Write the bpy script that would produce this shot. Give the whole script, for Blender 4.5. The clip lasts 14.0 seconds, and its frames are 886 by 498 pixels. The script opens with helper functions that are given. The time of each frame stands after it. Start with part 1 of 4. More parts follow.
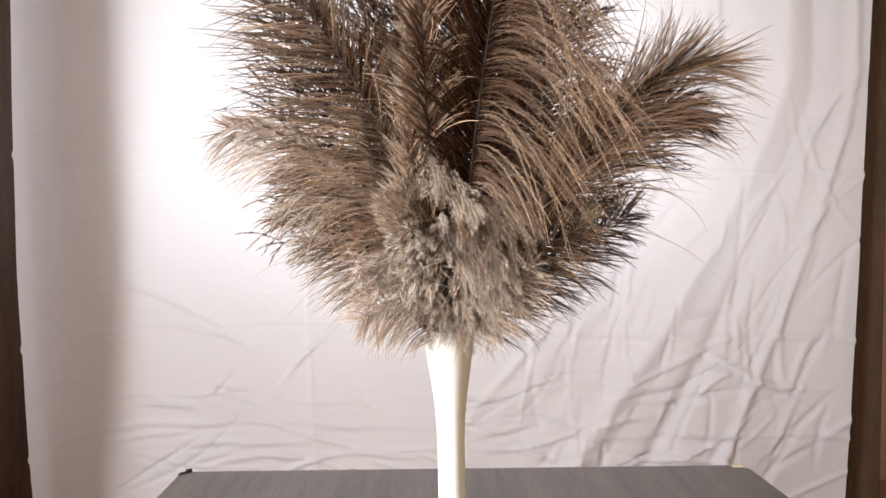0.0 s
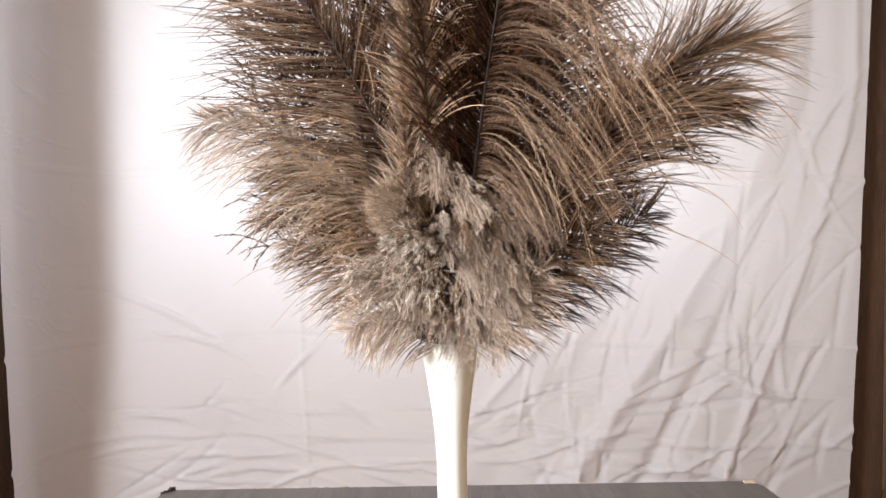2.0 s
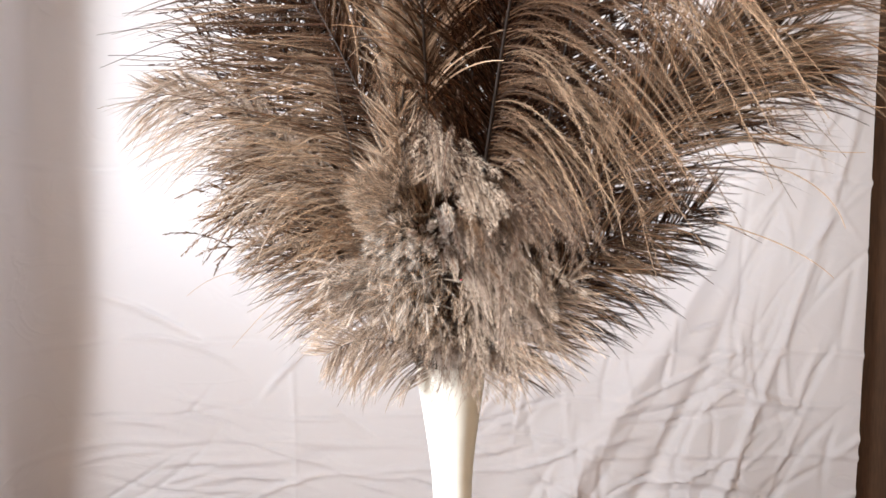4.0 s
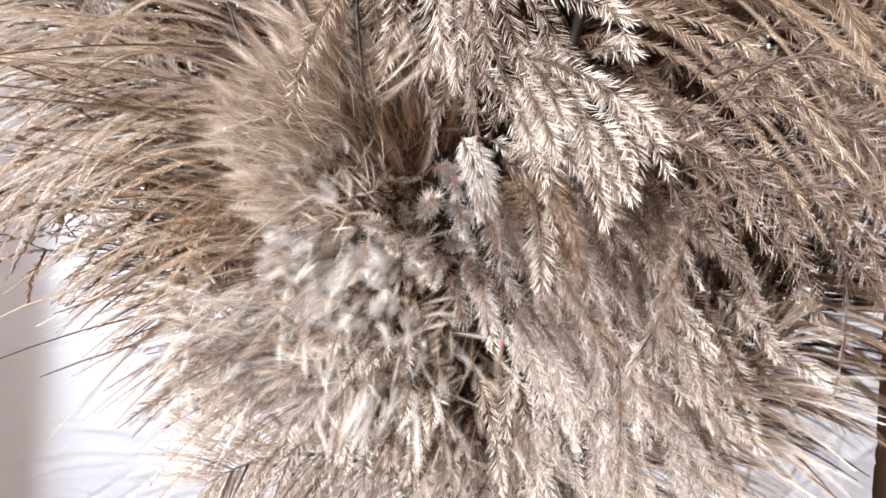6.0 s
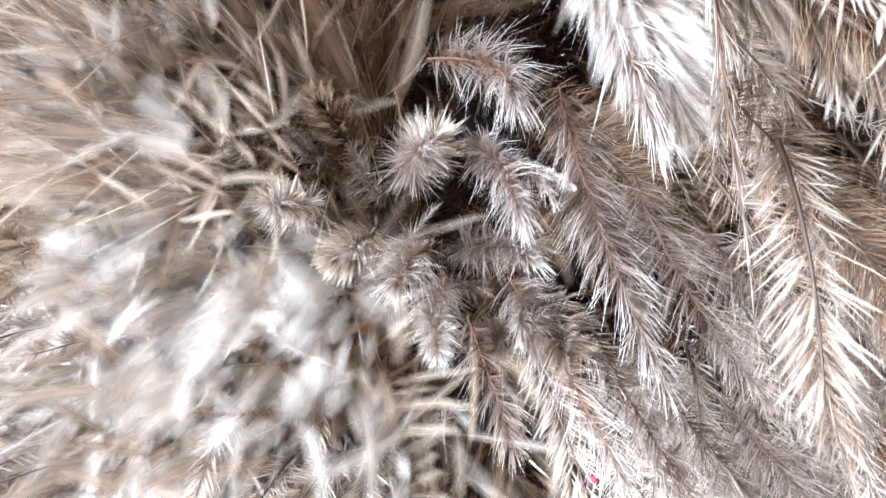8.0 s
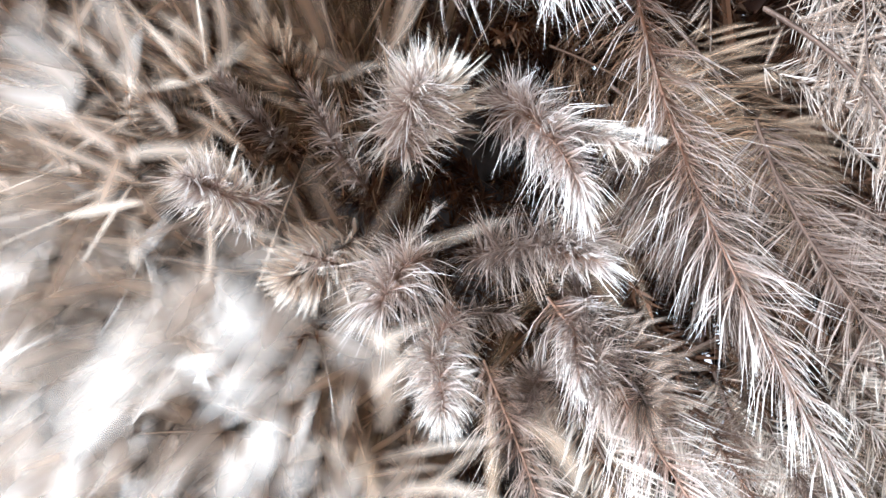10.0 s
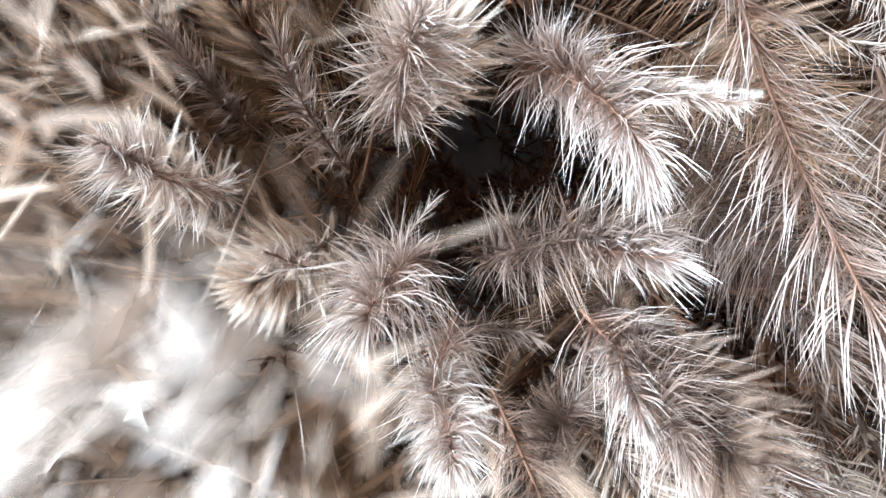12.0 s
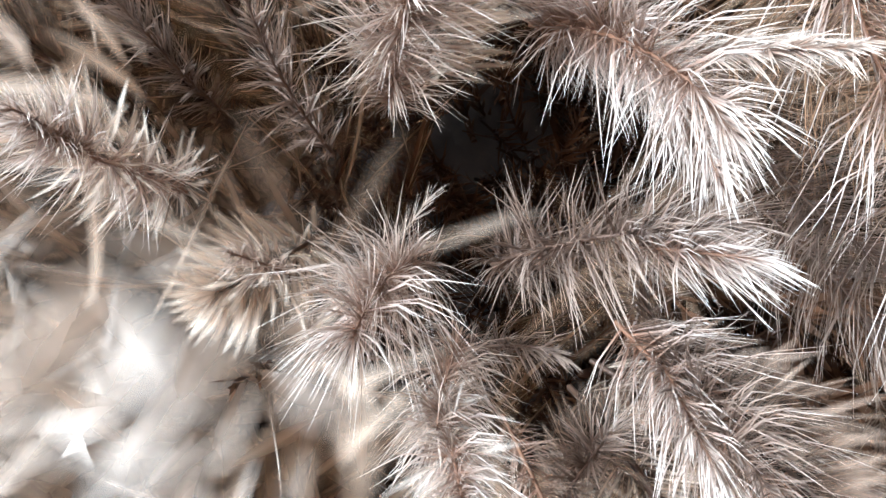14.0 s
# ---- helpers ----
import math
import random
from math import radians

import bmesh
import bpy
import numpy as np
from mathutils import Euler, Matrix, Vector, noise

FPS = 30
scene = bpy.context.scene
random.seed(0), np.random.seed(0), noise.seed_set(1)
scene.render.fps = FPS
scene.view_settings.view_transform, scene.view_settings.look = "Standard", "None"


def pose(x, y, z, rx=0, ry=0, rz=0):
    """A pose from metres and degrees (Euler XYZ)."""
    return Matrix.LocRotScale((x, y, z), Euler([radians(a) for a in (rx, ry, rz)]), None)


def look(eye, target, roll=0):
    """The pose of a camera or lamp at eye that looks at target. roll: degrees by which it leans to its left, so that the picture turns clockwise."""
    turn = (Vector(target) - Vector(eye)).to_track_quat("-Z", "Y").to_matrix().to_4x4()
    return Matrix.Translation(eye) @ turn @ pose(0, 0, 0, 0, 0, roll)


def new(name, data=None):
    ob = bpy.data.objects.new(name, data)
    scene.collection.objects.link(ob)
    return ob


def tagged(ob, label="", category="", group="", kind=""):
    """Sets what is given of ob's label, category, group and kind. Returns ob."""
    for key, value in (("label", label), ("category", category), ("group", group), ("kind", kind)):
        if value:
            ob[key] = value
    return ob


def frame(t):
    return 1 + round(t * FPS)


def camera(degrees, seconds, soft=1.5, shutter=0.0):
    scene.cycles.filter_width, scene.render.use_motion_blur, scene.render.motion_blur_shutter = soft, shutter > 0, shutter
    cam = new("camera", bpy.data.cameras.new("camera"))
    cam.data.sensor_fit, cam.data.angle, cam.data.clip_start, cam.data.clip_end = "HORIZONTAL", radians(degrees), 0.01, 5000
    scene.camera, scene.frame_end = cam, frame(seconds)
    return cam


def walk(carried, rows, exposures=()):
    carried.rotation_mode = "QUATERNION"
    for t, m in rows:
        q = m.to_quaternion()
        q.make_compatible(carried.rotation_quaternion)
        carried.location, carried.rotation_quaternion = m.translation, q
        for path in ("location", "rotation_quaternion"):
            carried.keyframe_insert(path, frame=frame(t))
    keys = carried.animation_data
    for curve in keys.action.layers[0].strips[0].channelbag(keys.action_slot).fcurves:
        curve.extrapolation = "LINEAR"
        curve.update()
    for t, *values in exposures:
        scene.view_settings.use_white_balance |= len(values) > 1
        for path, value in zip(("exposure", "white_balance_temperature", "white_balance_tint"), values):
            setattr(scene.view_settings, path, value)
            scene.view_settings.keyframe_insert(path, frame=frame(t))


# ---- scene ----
cam = camera(66.0, 14.0)
PATH = [
    (0, (0.01553, -0.00499, 1.30912), (-0.00695, 0.99413, 1.27385), -0.07),
    (0.5, (0.01459, 0.00653, 1.30849), (-0.00673, 1.00573, 1.27442), -0.06),
    (1, (0.01349, 0.01919, 1.30538), (-0.00642, 1.01861, 1.27781), -0.04),
    (1.5, (0.01090, 0.03196, 1.30322), (-0.00423, 1.03159, 1.28049), -0.11),
    (2, (0.01006, 0.04673, 1.30328), (-0.00423, 1.04636, 1.28008), -0.11),
    (4.5, (0.00317, 0.19670, 1.30195), (-0.00070, 1.19647, 1.28067), 0.33),
    (5, (0.00164, 0.26028, 1.30403), (-0.00060, 1.25979, 1.27280), 0.37),
    (5.5, (-0.00058, 0.32129, 1.30376), (0.00378, 1.32063, 1.26762), 0.21),
    (6, (-0.00213, 0.36549, 1.30285), (0.01064, 1.36476, 1.26682), 0.13),
    (6.5, (-0.00491, 0.40057, 1.30204), (0.03444, 1.39923, 1.26858), 0.10),
    (7, (-0.00703, 0.42408, 1.30206), (0.06387, 1.42079, 1.26279), -0.24),
    (7.5, (-0.00607, 0.43935, 1.30115), (0.06478, 1.43624, 1.26654), -0.20),
    (8, (-0.00639, 0.44930, 1.30061), (0.08029, 1.44515, 1.27291), -0.43),
    (10.5, (-0.00523, 0.47047, 1.29613), (0.08858, 1.46246, 1.38073), -0.34),
    (11, (-0.00542, 0.47284, 1.29636), (0.10049, 1.46363, 1.38068), -0.30),
    (11.5, (-0.00561, 0.47509, 1.29631), (0.11088, 1.46386, 1.38995), -0.35),
    (12, (-0.00571, 0.47682, 1.29628), (0.11856, 1.46393, 1.39718), -0.49),
    (12.5, (-0.00572, 0.47846, 1.29627), (0.12340, 1.46424, 1.40388), -0.53),
    (13, (-0.00576, 0.47989, 1.29629), (0.12968, 1.46431, 1.40845), -0.58),
    (13.5, (-0.00567, 0.48118, 1.29644), (0.13195, 1.46538, 1.40785), -0.72),
    (14, (-0.00565, 0.48219, 1.29651), (0.13611, 1.46567, 1.40903), -0.74),
]
EXPOSURES = [(0.0, 0.0, 6100, 6), (2.2, 0.0, 6100, 6), (4.5, 0.2, 6050, 6), (5.5, 0.5, 5700, 4), (6.5, 0.87, 5100, 1), (7.5, 1.02, 4900, 0), (11.0, 1.2, 4900, -2), (14.0, 1.05, 5100, -2)]
walk(cam, [(t, look(eye, target, roll)) for t, eye, target, roll in PATH], EXPOSURES)

# ---- daylight: a window behind the sheet and a window in the side wall ----
world = bpy.data.worlds.new("sky")
scene.world = world
world.use_nodes = True
sky = world.node_tree.nodes.new("ShaderNodeTexSky")
sky.sky_type, sky.sun_disc, sky.sun_elevation, sky.sun_rotation = "NISHITA", False, radians(35), radians(-30)
world.node_tree.links.new(sky.outputs[0], world.node_tree.nodes["Background"].inputs[0])
world.node_tree.nodes["Background"].inputs[1].default_value = 0.1


def window_light(name, eye, target, wide, high, watts, colour):
    lamp = bpy.data.lights.new(name, "AREA")
    lamp.shape, lamp.size, lamp.size_y, lamp.energy, lamp.color = "RECTANGLE", wide, high, watts, colour
    ob = new(name, lamp)
    ob.matrix_world = look(eye, target)
    return ob


window_light("window_daylight_back", (-0.15, 3.6, 1.92), (-0.15, 0, 1.92), 2.5, 1.3, 23, (1.0, 0.98, 0.98))
window_light("window_daylight_side", (-2.58, -1.05, 1.9), (0, 0.45, 1.35), 1.0, 1.0, 300, (1.0, 0.975, 0.97))


# ---- materials ----
def material(name, base, rough=0.6, metal=0.0):
    m = bpy.data.materials.new(name)
    m.use_nodes = True
    b = m.node_tree.nodes["Principled BSDF"]
    b.inputs["Base Color"].default_value = (*base, 1)
    b.inputs["Roughness"].default_value = rough
    b.inputs["Metallic"].default_value = metal
    return m, m.node_tree.nodes, m.node_tree.links, b


def mottled(name, dark, light, scale, rough=0.6, bump=0.2, stretch=(1, 1, 1), fine=8.0):
    m, nodes, links, b = material(name, dark, rough)
    co, mp = nodes.new("ShaderNodeTexCoord"), nodes.new("ShaderNodeMapping")
    mp.inputs["Scale"].default_value = stretch
    links.new(co.outputs["Object"], mp.inputs[0])
    big, small, mix, ramp = nodes.new("ShaderNodeTexNoise"), nodes.new("ShaderNodeTexNoise"), nodes.new("ShaderNodeMath"), nodes.new("ShaderNodeValToRGB")
    for n, s in ((big, scale), (small, scale * fine)):
        n.inputs["Scale"].default_value, n.inputs["Detail"].default_value = s, 6
        links.new(mp.outputs[0], n.inputs["Vector"])
    mix.operation = "ADD"
    links.new(big.outputs["Fac"], mix.inputs[0])
    links.new(small.outputs["Fac"], mix.inputs[1])
    half = nodes.new("ShaderNodeMath")
    half.operation, half.inputs[1].default_value = "MULTIPLY", 0.5
    links.new(mix.outputs[0], half.inputs[0])
    ramp.color_ramp.elements[0].position, ramp.color_ramp.elements[1].position = 0.35, 0.65
    ramp.color_ramp.elements[0].color, ramp.color_ramp.elements[1].color = (*dark, 1), (*light, 1)
    links.new(half.outputs[0], ramp.inputs[0])
    links.new(ramp.outputs[0], b.inputs["Base Color"])
    bm = nodes.new("ShaderNodeBump")
    bm.inputs["Strength"].default_value, bm.inputs["Distance"].default_value = bump, 0.002
    links.new(half.outputs[0], bm.inputs["Height"])
    links.new(bm.outputs[0], b.inputs["Normal"])
    return m


def plumage(name, root, tip, through_light=0.35, hold=1.0, spread=0.37):
    """Feather barbs: root colour to tip colour along the barb, roots darkened for shaded gaps and tips paled as lit,
    each strand a little different, light passing through.
    """
    m, nodes, links, b = material(name, root, 0.55)
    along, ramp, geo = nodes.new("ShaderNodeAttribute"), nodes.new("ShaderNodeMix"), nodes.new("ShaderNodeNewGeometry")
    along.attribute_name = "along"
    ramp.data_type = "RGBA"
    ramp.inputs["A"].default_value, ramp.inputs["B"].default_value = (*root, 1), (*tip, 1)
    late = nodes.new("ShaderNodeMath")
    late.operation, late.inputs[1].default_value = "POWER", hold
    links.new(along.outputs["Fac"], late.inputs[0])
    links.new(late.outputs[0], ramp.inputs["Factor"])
    vary = nodes.new("ShaderNodeMapRange")
    vary.inputs["To Min"].default_value, vary.inputs["To Max"].default_value = 1 - spread, 1 + spread
    links.new(geo.outputs["Random Per Island"], vary.inputs["Value"])
    hsv = nodes.new("ShaderNodeHueSaturation")
    links.new(vary.outputs[0], hsv.inputs["Value"])
    links.new(ramp.outputs["Result"], hsv.inputs["Color"])
    links.new(hsv.outputs[0], b.inputs["Base Color"])
    b.inputs["Specular IOR Level"].default_value = 0.12 if hold == 1.0 else 0.25
    tr, mx = nodes.new("ShaderNodeBsdfTranslucent"), nodes.new("ShaderNodeMixShader")
    links.new(hsv.outputs[0], tr.inputs["Color"])
    mx.inputs[0].default_value = through_light
    links.new(b.outputs[0], mx.inputs[1])
    links.new(tr.outputs[0], mx.inputs[2])
    links.new(mx.outputs[0], nodes["Material Output"].inputs["Surface"])
    return m


# DARK: brown of the dark plumes; on deep down it stands in for shade
DARK = plumage("dark brown plume and deep shade", (0.028, 0.011, 0.005), (0.095, 0.047, 0.024), 0.12)
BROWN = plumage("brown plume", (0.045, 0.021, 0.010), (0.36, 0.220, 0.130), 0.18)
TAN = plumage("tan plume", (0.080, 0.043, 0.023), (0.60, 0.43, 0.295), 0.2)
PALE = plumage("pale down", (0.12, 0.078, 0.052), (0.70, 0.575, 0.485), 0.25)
# barbs: brown roots deepened as shade, pale tips raised as caught light
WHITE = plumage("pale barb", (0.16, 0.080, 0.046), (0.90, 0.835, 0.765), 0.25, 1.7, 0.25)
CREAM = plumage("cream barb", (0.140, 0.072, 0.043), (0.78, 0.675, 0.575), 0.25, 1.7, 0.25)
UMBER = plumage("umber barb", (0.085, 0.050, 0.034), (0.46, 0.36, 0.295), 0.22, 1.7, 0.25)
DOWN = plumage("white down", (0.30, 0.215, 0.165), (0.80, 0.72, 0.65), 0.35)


def softened(m, cover):
    """Lets the fine edge of a down strand thin out to nothing."""
    nodes, links = m.node_tree.nodes, m.node_tree.links
    out = nodes["Material Output"].inputs["Surface"]
    solid = out.links[0].from_socket
    clear, mx, thick, by = nodes.new("ShaderNodeBsdfTransparent"), nodes.new("ShaderNodeMixShader"), nodes.new("ShaderNodeAttribute"), nodes.new("ShaderNodeMath")
    thick.attribute_name = "cover"
    by.operation, by.inputs[1].default_value = "MULTIPLY", cover
    links.new(thick.outputs["Fac"], by.inputs[0])
    links.new(by.outputs[0], mx.inputs[0])
    links.new(clear.outputs[0], mx.inputs[1])
    links.new(solid, mx.inputs[2])
    links.new(mx.outputs[0], out)
    return m


# SILK_DARK: dark vanes, and the shade colour of the crown filling
SILK_DARK = softened(plumage("soft dark brown down and shade", (0.026, 0.010, 0.0045), (0.105, 0.052, 0.027), 0.15), 0.95)
SILK_BROWN = softened(plumage("soft brown down", (0.085, 0.044, 0.024), (0.46, 0.315, 0.205), 0.3, 1.0, 0.22), 0.75)
SILK_TAN = softened(plumage("soft tan down", (0.20, 0.122, 0.074), (0.72, 0.565, 0.435), 0.3, 1.0, 0.18), 0.7)
SILK_PALE = softened(plumage("soft pale down", (0.46, 0.35, 0.265), (0.84, 0.735, 0.645), 0.35, 1.0, 0.10), 0.55)
SILK_CREAM = softened(plumage("soft cream barbules", (0.24, 0.143, 0.086), (0.86, 0.735, 0.605), 0.25, 1.2, 0.18), 0.85)
SILK_UMBER = softened(plumage("soft umber barbules", (0.100, 0.056, 0.034), (0.41, 0.30, 0.225), 0.22, 1.2, 0.14), 0.85)
# dark quills, taken to near black so the hollow reads as deep shade
QUILL = mottled("dark quill", (0.012, 0.007, 0.005), (0.026, 0.015, 0.010), 60, 0.65, 0.2)
PLASTIC = mottled("ivory plastic", (0.78, 0.77, 0.70), (0.84, 0.83, 0.77), 9, 0.32, 0.03)
BOARD = mottled("dark stained veneer", (0.040, 0.030, 0.025), (0.10, 0.080, 0.068), 5, 0.42, 0.35, (9, 0.5, 3), 9)
RAW = mottled("bare chipboard", (0.30, 0.22, 0.15), (0.55, 0.46, 0.36), 60, 0.8, 0.5)
PLASTER = mottled("warm plaster", (0.40, 0.30, 0.20), (0.47, 0.36, 0.25), 3, 0.85, 0.15)
CEIL = mottled("white ceiling paint", (0.70, 0.68, 0.64), (0.76, 0.74, 0.70), 3, 0.9, 0.1)
OAK = mottled("floor oak", (0.20, 0.12, 0.07), (0.33, 0.21, 0.13), 3, 0.45, 0.25, (0.6, 6, 1))
WALNUT = mottled("brown stained wood", (0.040, 0.020, 0.010), (0.085, 0.042, 0.022), 3, 0.7, 0.25, (6, 6, 0.5))

SHEET, nodes_, links_, b_ = material("white cotton sheet", (0.82, 0.79, 0.79), 0.85)
weave = nodes_.new("ShaderNodeTexNoise")
weave.inputs["Scale"].default_value, weave.inputs["Detail"].default_value = 2.5, 8
tint = nodes_.new("ShaderNodeValToRGB")
tint.color_ramp.elements[0].color, tint.color_ramp.elements[1].color = (0.76, 0.725, 0.75, 1), (0.85, 0.825, 0.85, 1)
links_.new(weave.outputs["Fac"], tint.inputs[0])
links_.new(tint.outputs[0], b_.inputs["Base Color"])
thread, relief = nodes_.new("ShaderNodeTexNoise"), nodes_.new("ShaderNodeBump")
thread.inputs["Scale"].default_value = 900
relief.inputs["Strength"].default_value, relief.inputs["Distance"].default_value = 0.15, 0.001
links_.new(thread.outputs["Fac"], relief.inputs["Height"])
crumple, fold_a, fold_b = nodes_.new("ShaderNodeBump"), nodes_.new("ShaderNodeMath"), nodes_.new("ShaderNodeMath")
wrinkle, placed, spot = nodes_.new("ShaderNodeTexNoise"), nodes_.new("ShaderNodeMapping"), nodes_.new("ShaderNodeTexCoord")
placed.inputs["Scale"].default_value = (1.0, 1.0, 1.6)
placed.inputs["Rotation"].default_value = (0, radians(25), 0)
links_.new(spot.outputs["Object"], placed.inputs[0])
links_.new(placed.outputs[0], wrinkle.inputs["Vector"])
wrinkle.inputs["Scale"].default_value, wrinkle.inputs["Detail"].default_value, wrinkle.inputs["Distortion"].default_value = 2.6, 3, 0.8
fold_a.operation, fold_a.inputs[1].default_value = "SUBTRACT", 0.5
links_.new(wrinkle.outputs["Fac"], fold_a.inputs[0])
fold_b.operation = "ABSOLUTE"
links_.new(fold_a.outputs[0], fold_b.inputs[0])
sharp = nodes_.new("ShaderNodeMapRange")
sharp.inputs["From Max"].default_value, sharp.inputs["To Min"].default_value, sharp.inputs["To Max"].default_value = 0.05, 1.0, 0.0
links_.new(fold_b.outputs[0], sharp.inputs["Value"])
crumple.inputs["Strength"].default_value, crumple.inputs["Distance"].default_value = 0.22, 0.008
links_.new(sharp.outputs[0], crumple.inputs["Height"])
links_.new(relief.outputs[0], crumple.inputs["Normal"])
links_.new(crumple.outputs[0], b_.inputs["Normal"])
glow, both = nodes_.new("ShaderNodeBsdfTranslucent"), nodes_.new("ShaderNodeMixShader")
links_.new(tint.outputs[0], glow.inputs["Color"])
both.inputs[0].default_value = 0.45
links_.new(b_.outputs[0], both.inputs[1])
links_.new(glow.outputs[0], both.inputs[2])
links_.new(both.outputs[0], nodes_["Material Output"].inputs["Surface"])


# ---- mesh tools ----
def link(name, me, mat, parent=None, label=""):
    me.materials.append(mat)
    ob = new(name, me)
    ob.parent = parent
    return tagged(ob, label)


def part(name, bm, mat, parent=None, label="", smooth=False):
    me = bpy.data.meshes.new(name)
    bm.to_mesh(me)
    bm.free()
    if smooth:
        me.shade_smooth()
    return link(name, me, mat, parent, label)


def box(bm, x0, x1, y0, y1, z0, z1, bevel=0.0):
    made = bmesh.ops.create_cube(bm, size=1, matrix=Matrix.Translation(((x0 + x1) / 2, (y0 + y1) / 2, (z0 + z1) / 2)) @ Matrix.Diagonal((x1 - x0, y1 - y0, z1 - z0, 1)))
    if bevel:
        edges = list({e for v in made["verts"] for e in v.link_edges})
        bmesh.ops.bevel(bm, geom=edges, offset=bevel, segments=2, affect="EDGES")
    return bm


def soup(name, verts, tris, along, mat, parent, label=""):
    """A mesh from arrays: vertices, faces and how far along its strand each vertex lies."""
    me = bpy.data.meshes.new(name)
    me.vertices.add(len(verts))
    me.vertices.foreach_set("co", np.ascontiguousarray(verts, dtype=np.float32).ravel())
    me.loops.add(tris.size)
    me.loops.foreach_set("vertex_index", np.ascontiguousarray(tris, dtype=np.int32).ravel())
    me.polygons.add(len(tris))
    me.polygons.foreach_set("loop_start", np.arange(0, tris.size, tris.shape[1], dtype=np.int32))
    me.attributes.new("along", "FLOAT", "POINT").data.foreach_set("value", np.ascontiguousarray(along, dtype=np.float32).ravel())
    me.update(calc_edges=True)
    return link(name, me, mat, parent, label)


rng = np.random.default_rng(7)


def unit(v):
    return v / np.maximum(np.linalg.norm(v, axis=-1, keepdims=True), 1e-9)


def strands(start, way, length, bend, steps=9, power=1.3):
    """Curved strands: each sets out along its way and turns towards way + bend."""
    u = (np.arange(steps) + 0.5) / steps
    d = unit(way[:, None] + bend[:, None] * (u**power)[None, :, None])
    move = d * (length / steps)[:, None, None]
    pts = np.concatenate([start[:, None], start[:, None] + np.cumsum(move, 1)], 1)
    k = np.linspace(0, 1, steps + 1)[None, :, None]
    n = len(start)
    sway = unit(rng.normal(size=(n, 1, 3))) * (length * rng.uniform(0.0, 0.035, n))[:, None, None]
    return pts + sway * k * np.sin(k * rng.uniform(4, 9, (n, 1, 1)) + rng.uniform(0, 6, (n, 1, 1)))


def ribbons(pts, wide, shade, thin=0.25):
    """Flat tapered ribbons along the strands, each turned its own way."""
    n, k, _ = pts.shape
    t = unit(np.gradient(pts, axis=1))
    side = unit(np.cross(t, unit(rng.normal(size=(n, 1, 3)))))
    w = wide * np.linspace(1, thin, k)[None, :, None] / 2
    v = np.stack([pts - side * w, pts + side * w], 2).reshape(-1, 3)
    a = (np.arange(n)[:, None] * 2 * k + 2 * np.arange(k - 1)[None]).ravel()
    tris = np.concatenate([np.stack([a, a + 1, a + 3], 1), np.stack([a, a + 3, a + 2], 1)])
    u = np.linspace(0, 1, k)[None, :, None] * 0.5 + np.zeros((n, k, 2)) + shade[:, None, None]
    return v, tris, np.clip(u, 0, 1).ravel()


def barbules(pts, count, length, wide, shade, lean=50.0, flat=0.5, first=0.05, curve=0.25, steps=1, own=0.4, clump=1, droop=0.0):
    """Fine hairs on both sides of every strand. flat: 0 puts them in one plane, 3 all round."""
    n, k, _ = pts.shape
    t = np.sort(rng.uniform(first, 1, (n, count)), 1)
    pos = t * (k - 1)
    i = np.minimum(pos.astype(int), k - 2)
    f = (pos - i)[..., None]
    row = np.arange(n)[:, None]
    base = pts[row, i] * (1 - f) + pts[row, i + 1] * f
    tan = unit(pts[row, i + 1] - pts[row, i])
    flatway = unit(np.cross(unit(pts[:, -1] - pts[:, 0]), rng.normal(size=(n, 3)) * 0.6 + np.array([0, -1.0, 0])))[:, None]
    s1 = unit(flatway - tan * (flatway * tan).sum(-1, keepdims=True))
    s2 = np.cross(tan, s1)
    tufts = count // clump + 1
    phi = np.repeat(rng.normal(0, flat, (n, tufts)) + np.pi * rng.integers(0, 2, (n, tufts)), clump, 1)[:, :count] + (rng.normal(0, 0.10, (n, count)) if clump > 1 else 0)
    slant = np.repeat(rng.normal(0, 7 if clump == 1 else 10, (n, tufts)), clump, 1)[:, :count] + (rng.normal(0, 3, (n, count)) if clump > 1 else 0)
    s = s1 * np.cos(phi)[..., None] + s2 * np.sin(phi)[..., None]
    a = np.radians(lean * (1.15 - 0.75 * t**3) + slant)[..., None]
    way = tan * np.cos(a) + s * np.sin(a)
    ln = (length * (0.55 + 0.6 * np.sin(np.pi * np.clip(t * 0.85 + 0.12, 0, 1))) * rng.uniform(0.7, 1.15, t.shape))[..., None]
    if steps == 1:
        v = np.stack([base - tan * wide / 2, base + tan * wide / 2, base + way * ln], 2).reshape(-1, 3)
        tris = np.arange(len(v)).reshape(-1, 3)
        u = np.broadcast_to(np.array([0.0, 0.0, 1.0]), (n, count, 3))
    else:
        turned = unit(way + tan * curve + rng.normal(0, 0.07, way.shape) - np.array([0, 0, droop]))
        mid, end = base + way * ln * 0.5, base + way * ln * 0.5 + turned * ln * 0.5
        across = unit(np.cross(way, rng.normal(size=way.shape))) * wide / 2
        v = np.stack([base - across, base + across, mid - across * 0.8, mid + across * 0.8, end], 2).reshape(-1, 3)
        o = np.arange(n * count)[:, None] * 5
        tris = np.concatenate([o + [[0, 1, 3]], o + [[0, 3, 2]], o + [[2, 3, 4]]])
        u = np.broadcast_to(np.array([0.0, 0.0, 0.5, 0.5, 1.0]), (n, count, 5))
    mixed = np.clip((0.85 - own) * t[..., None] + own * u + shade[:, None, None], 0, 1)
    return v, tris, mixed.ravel()


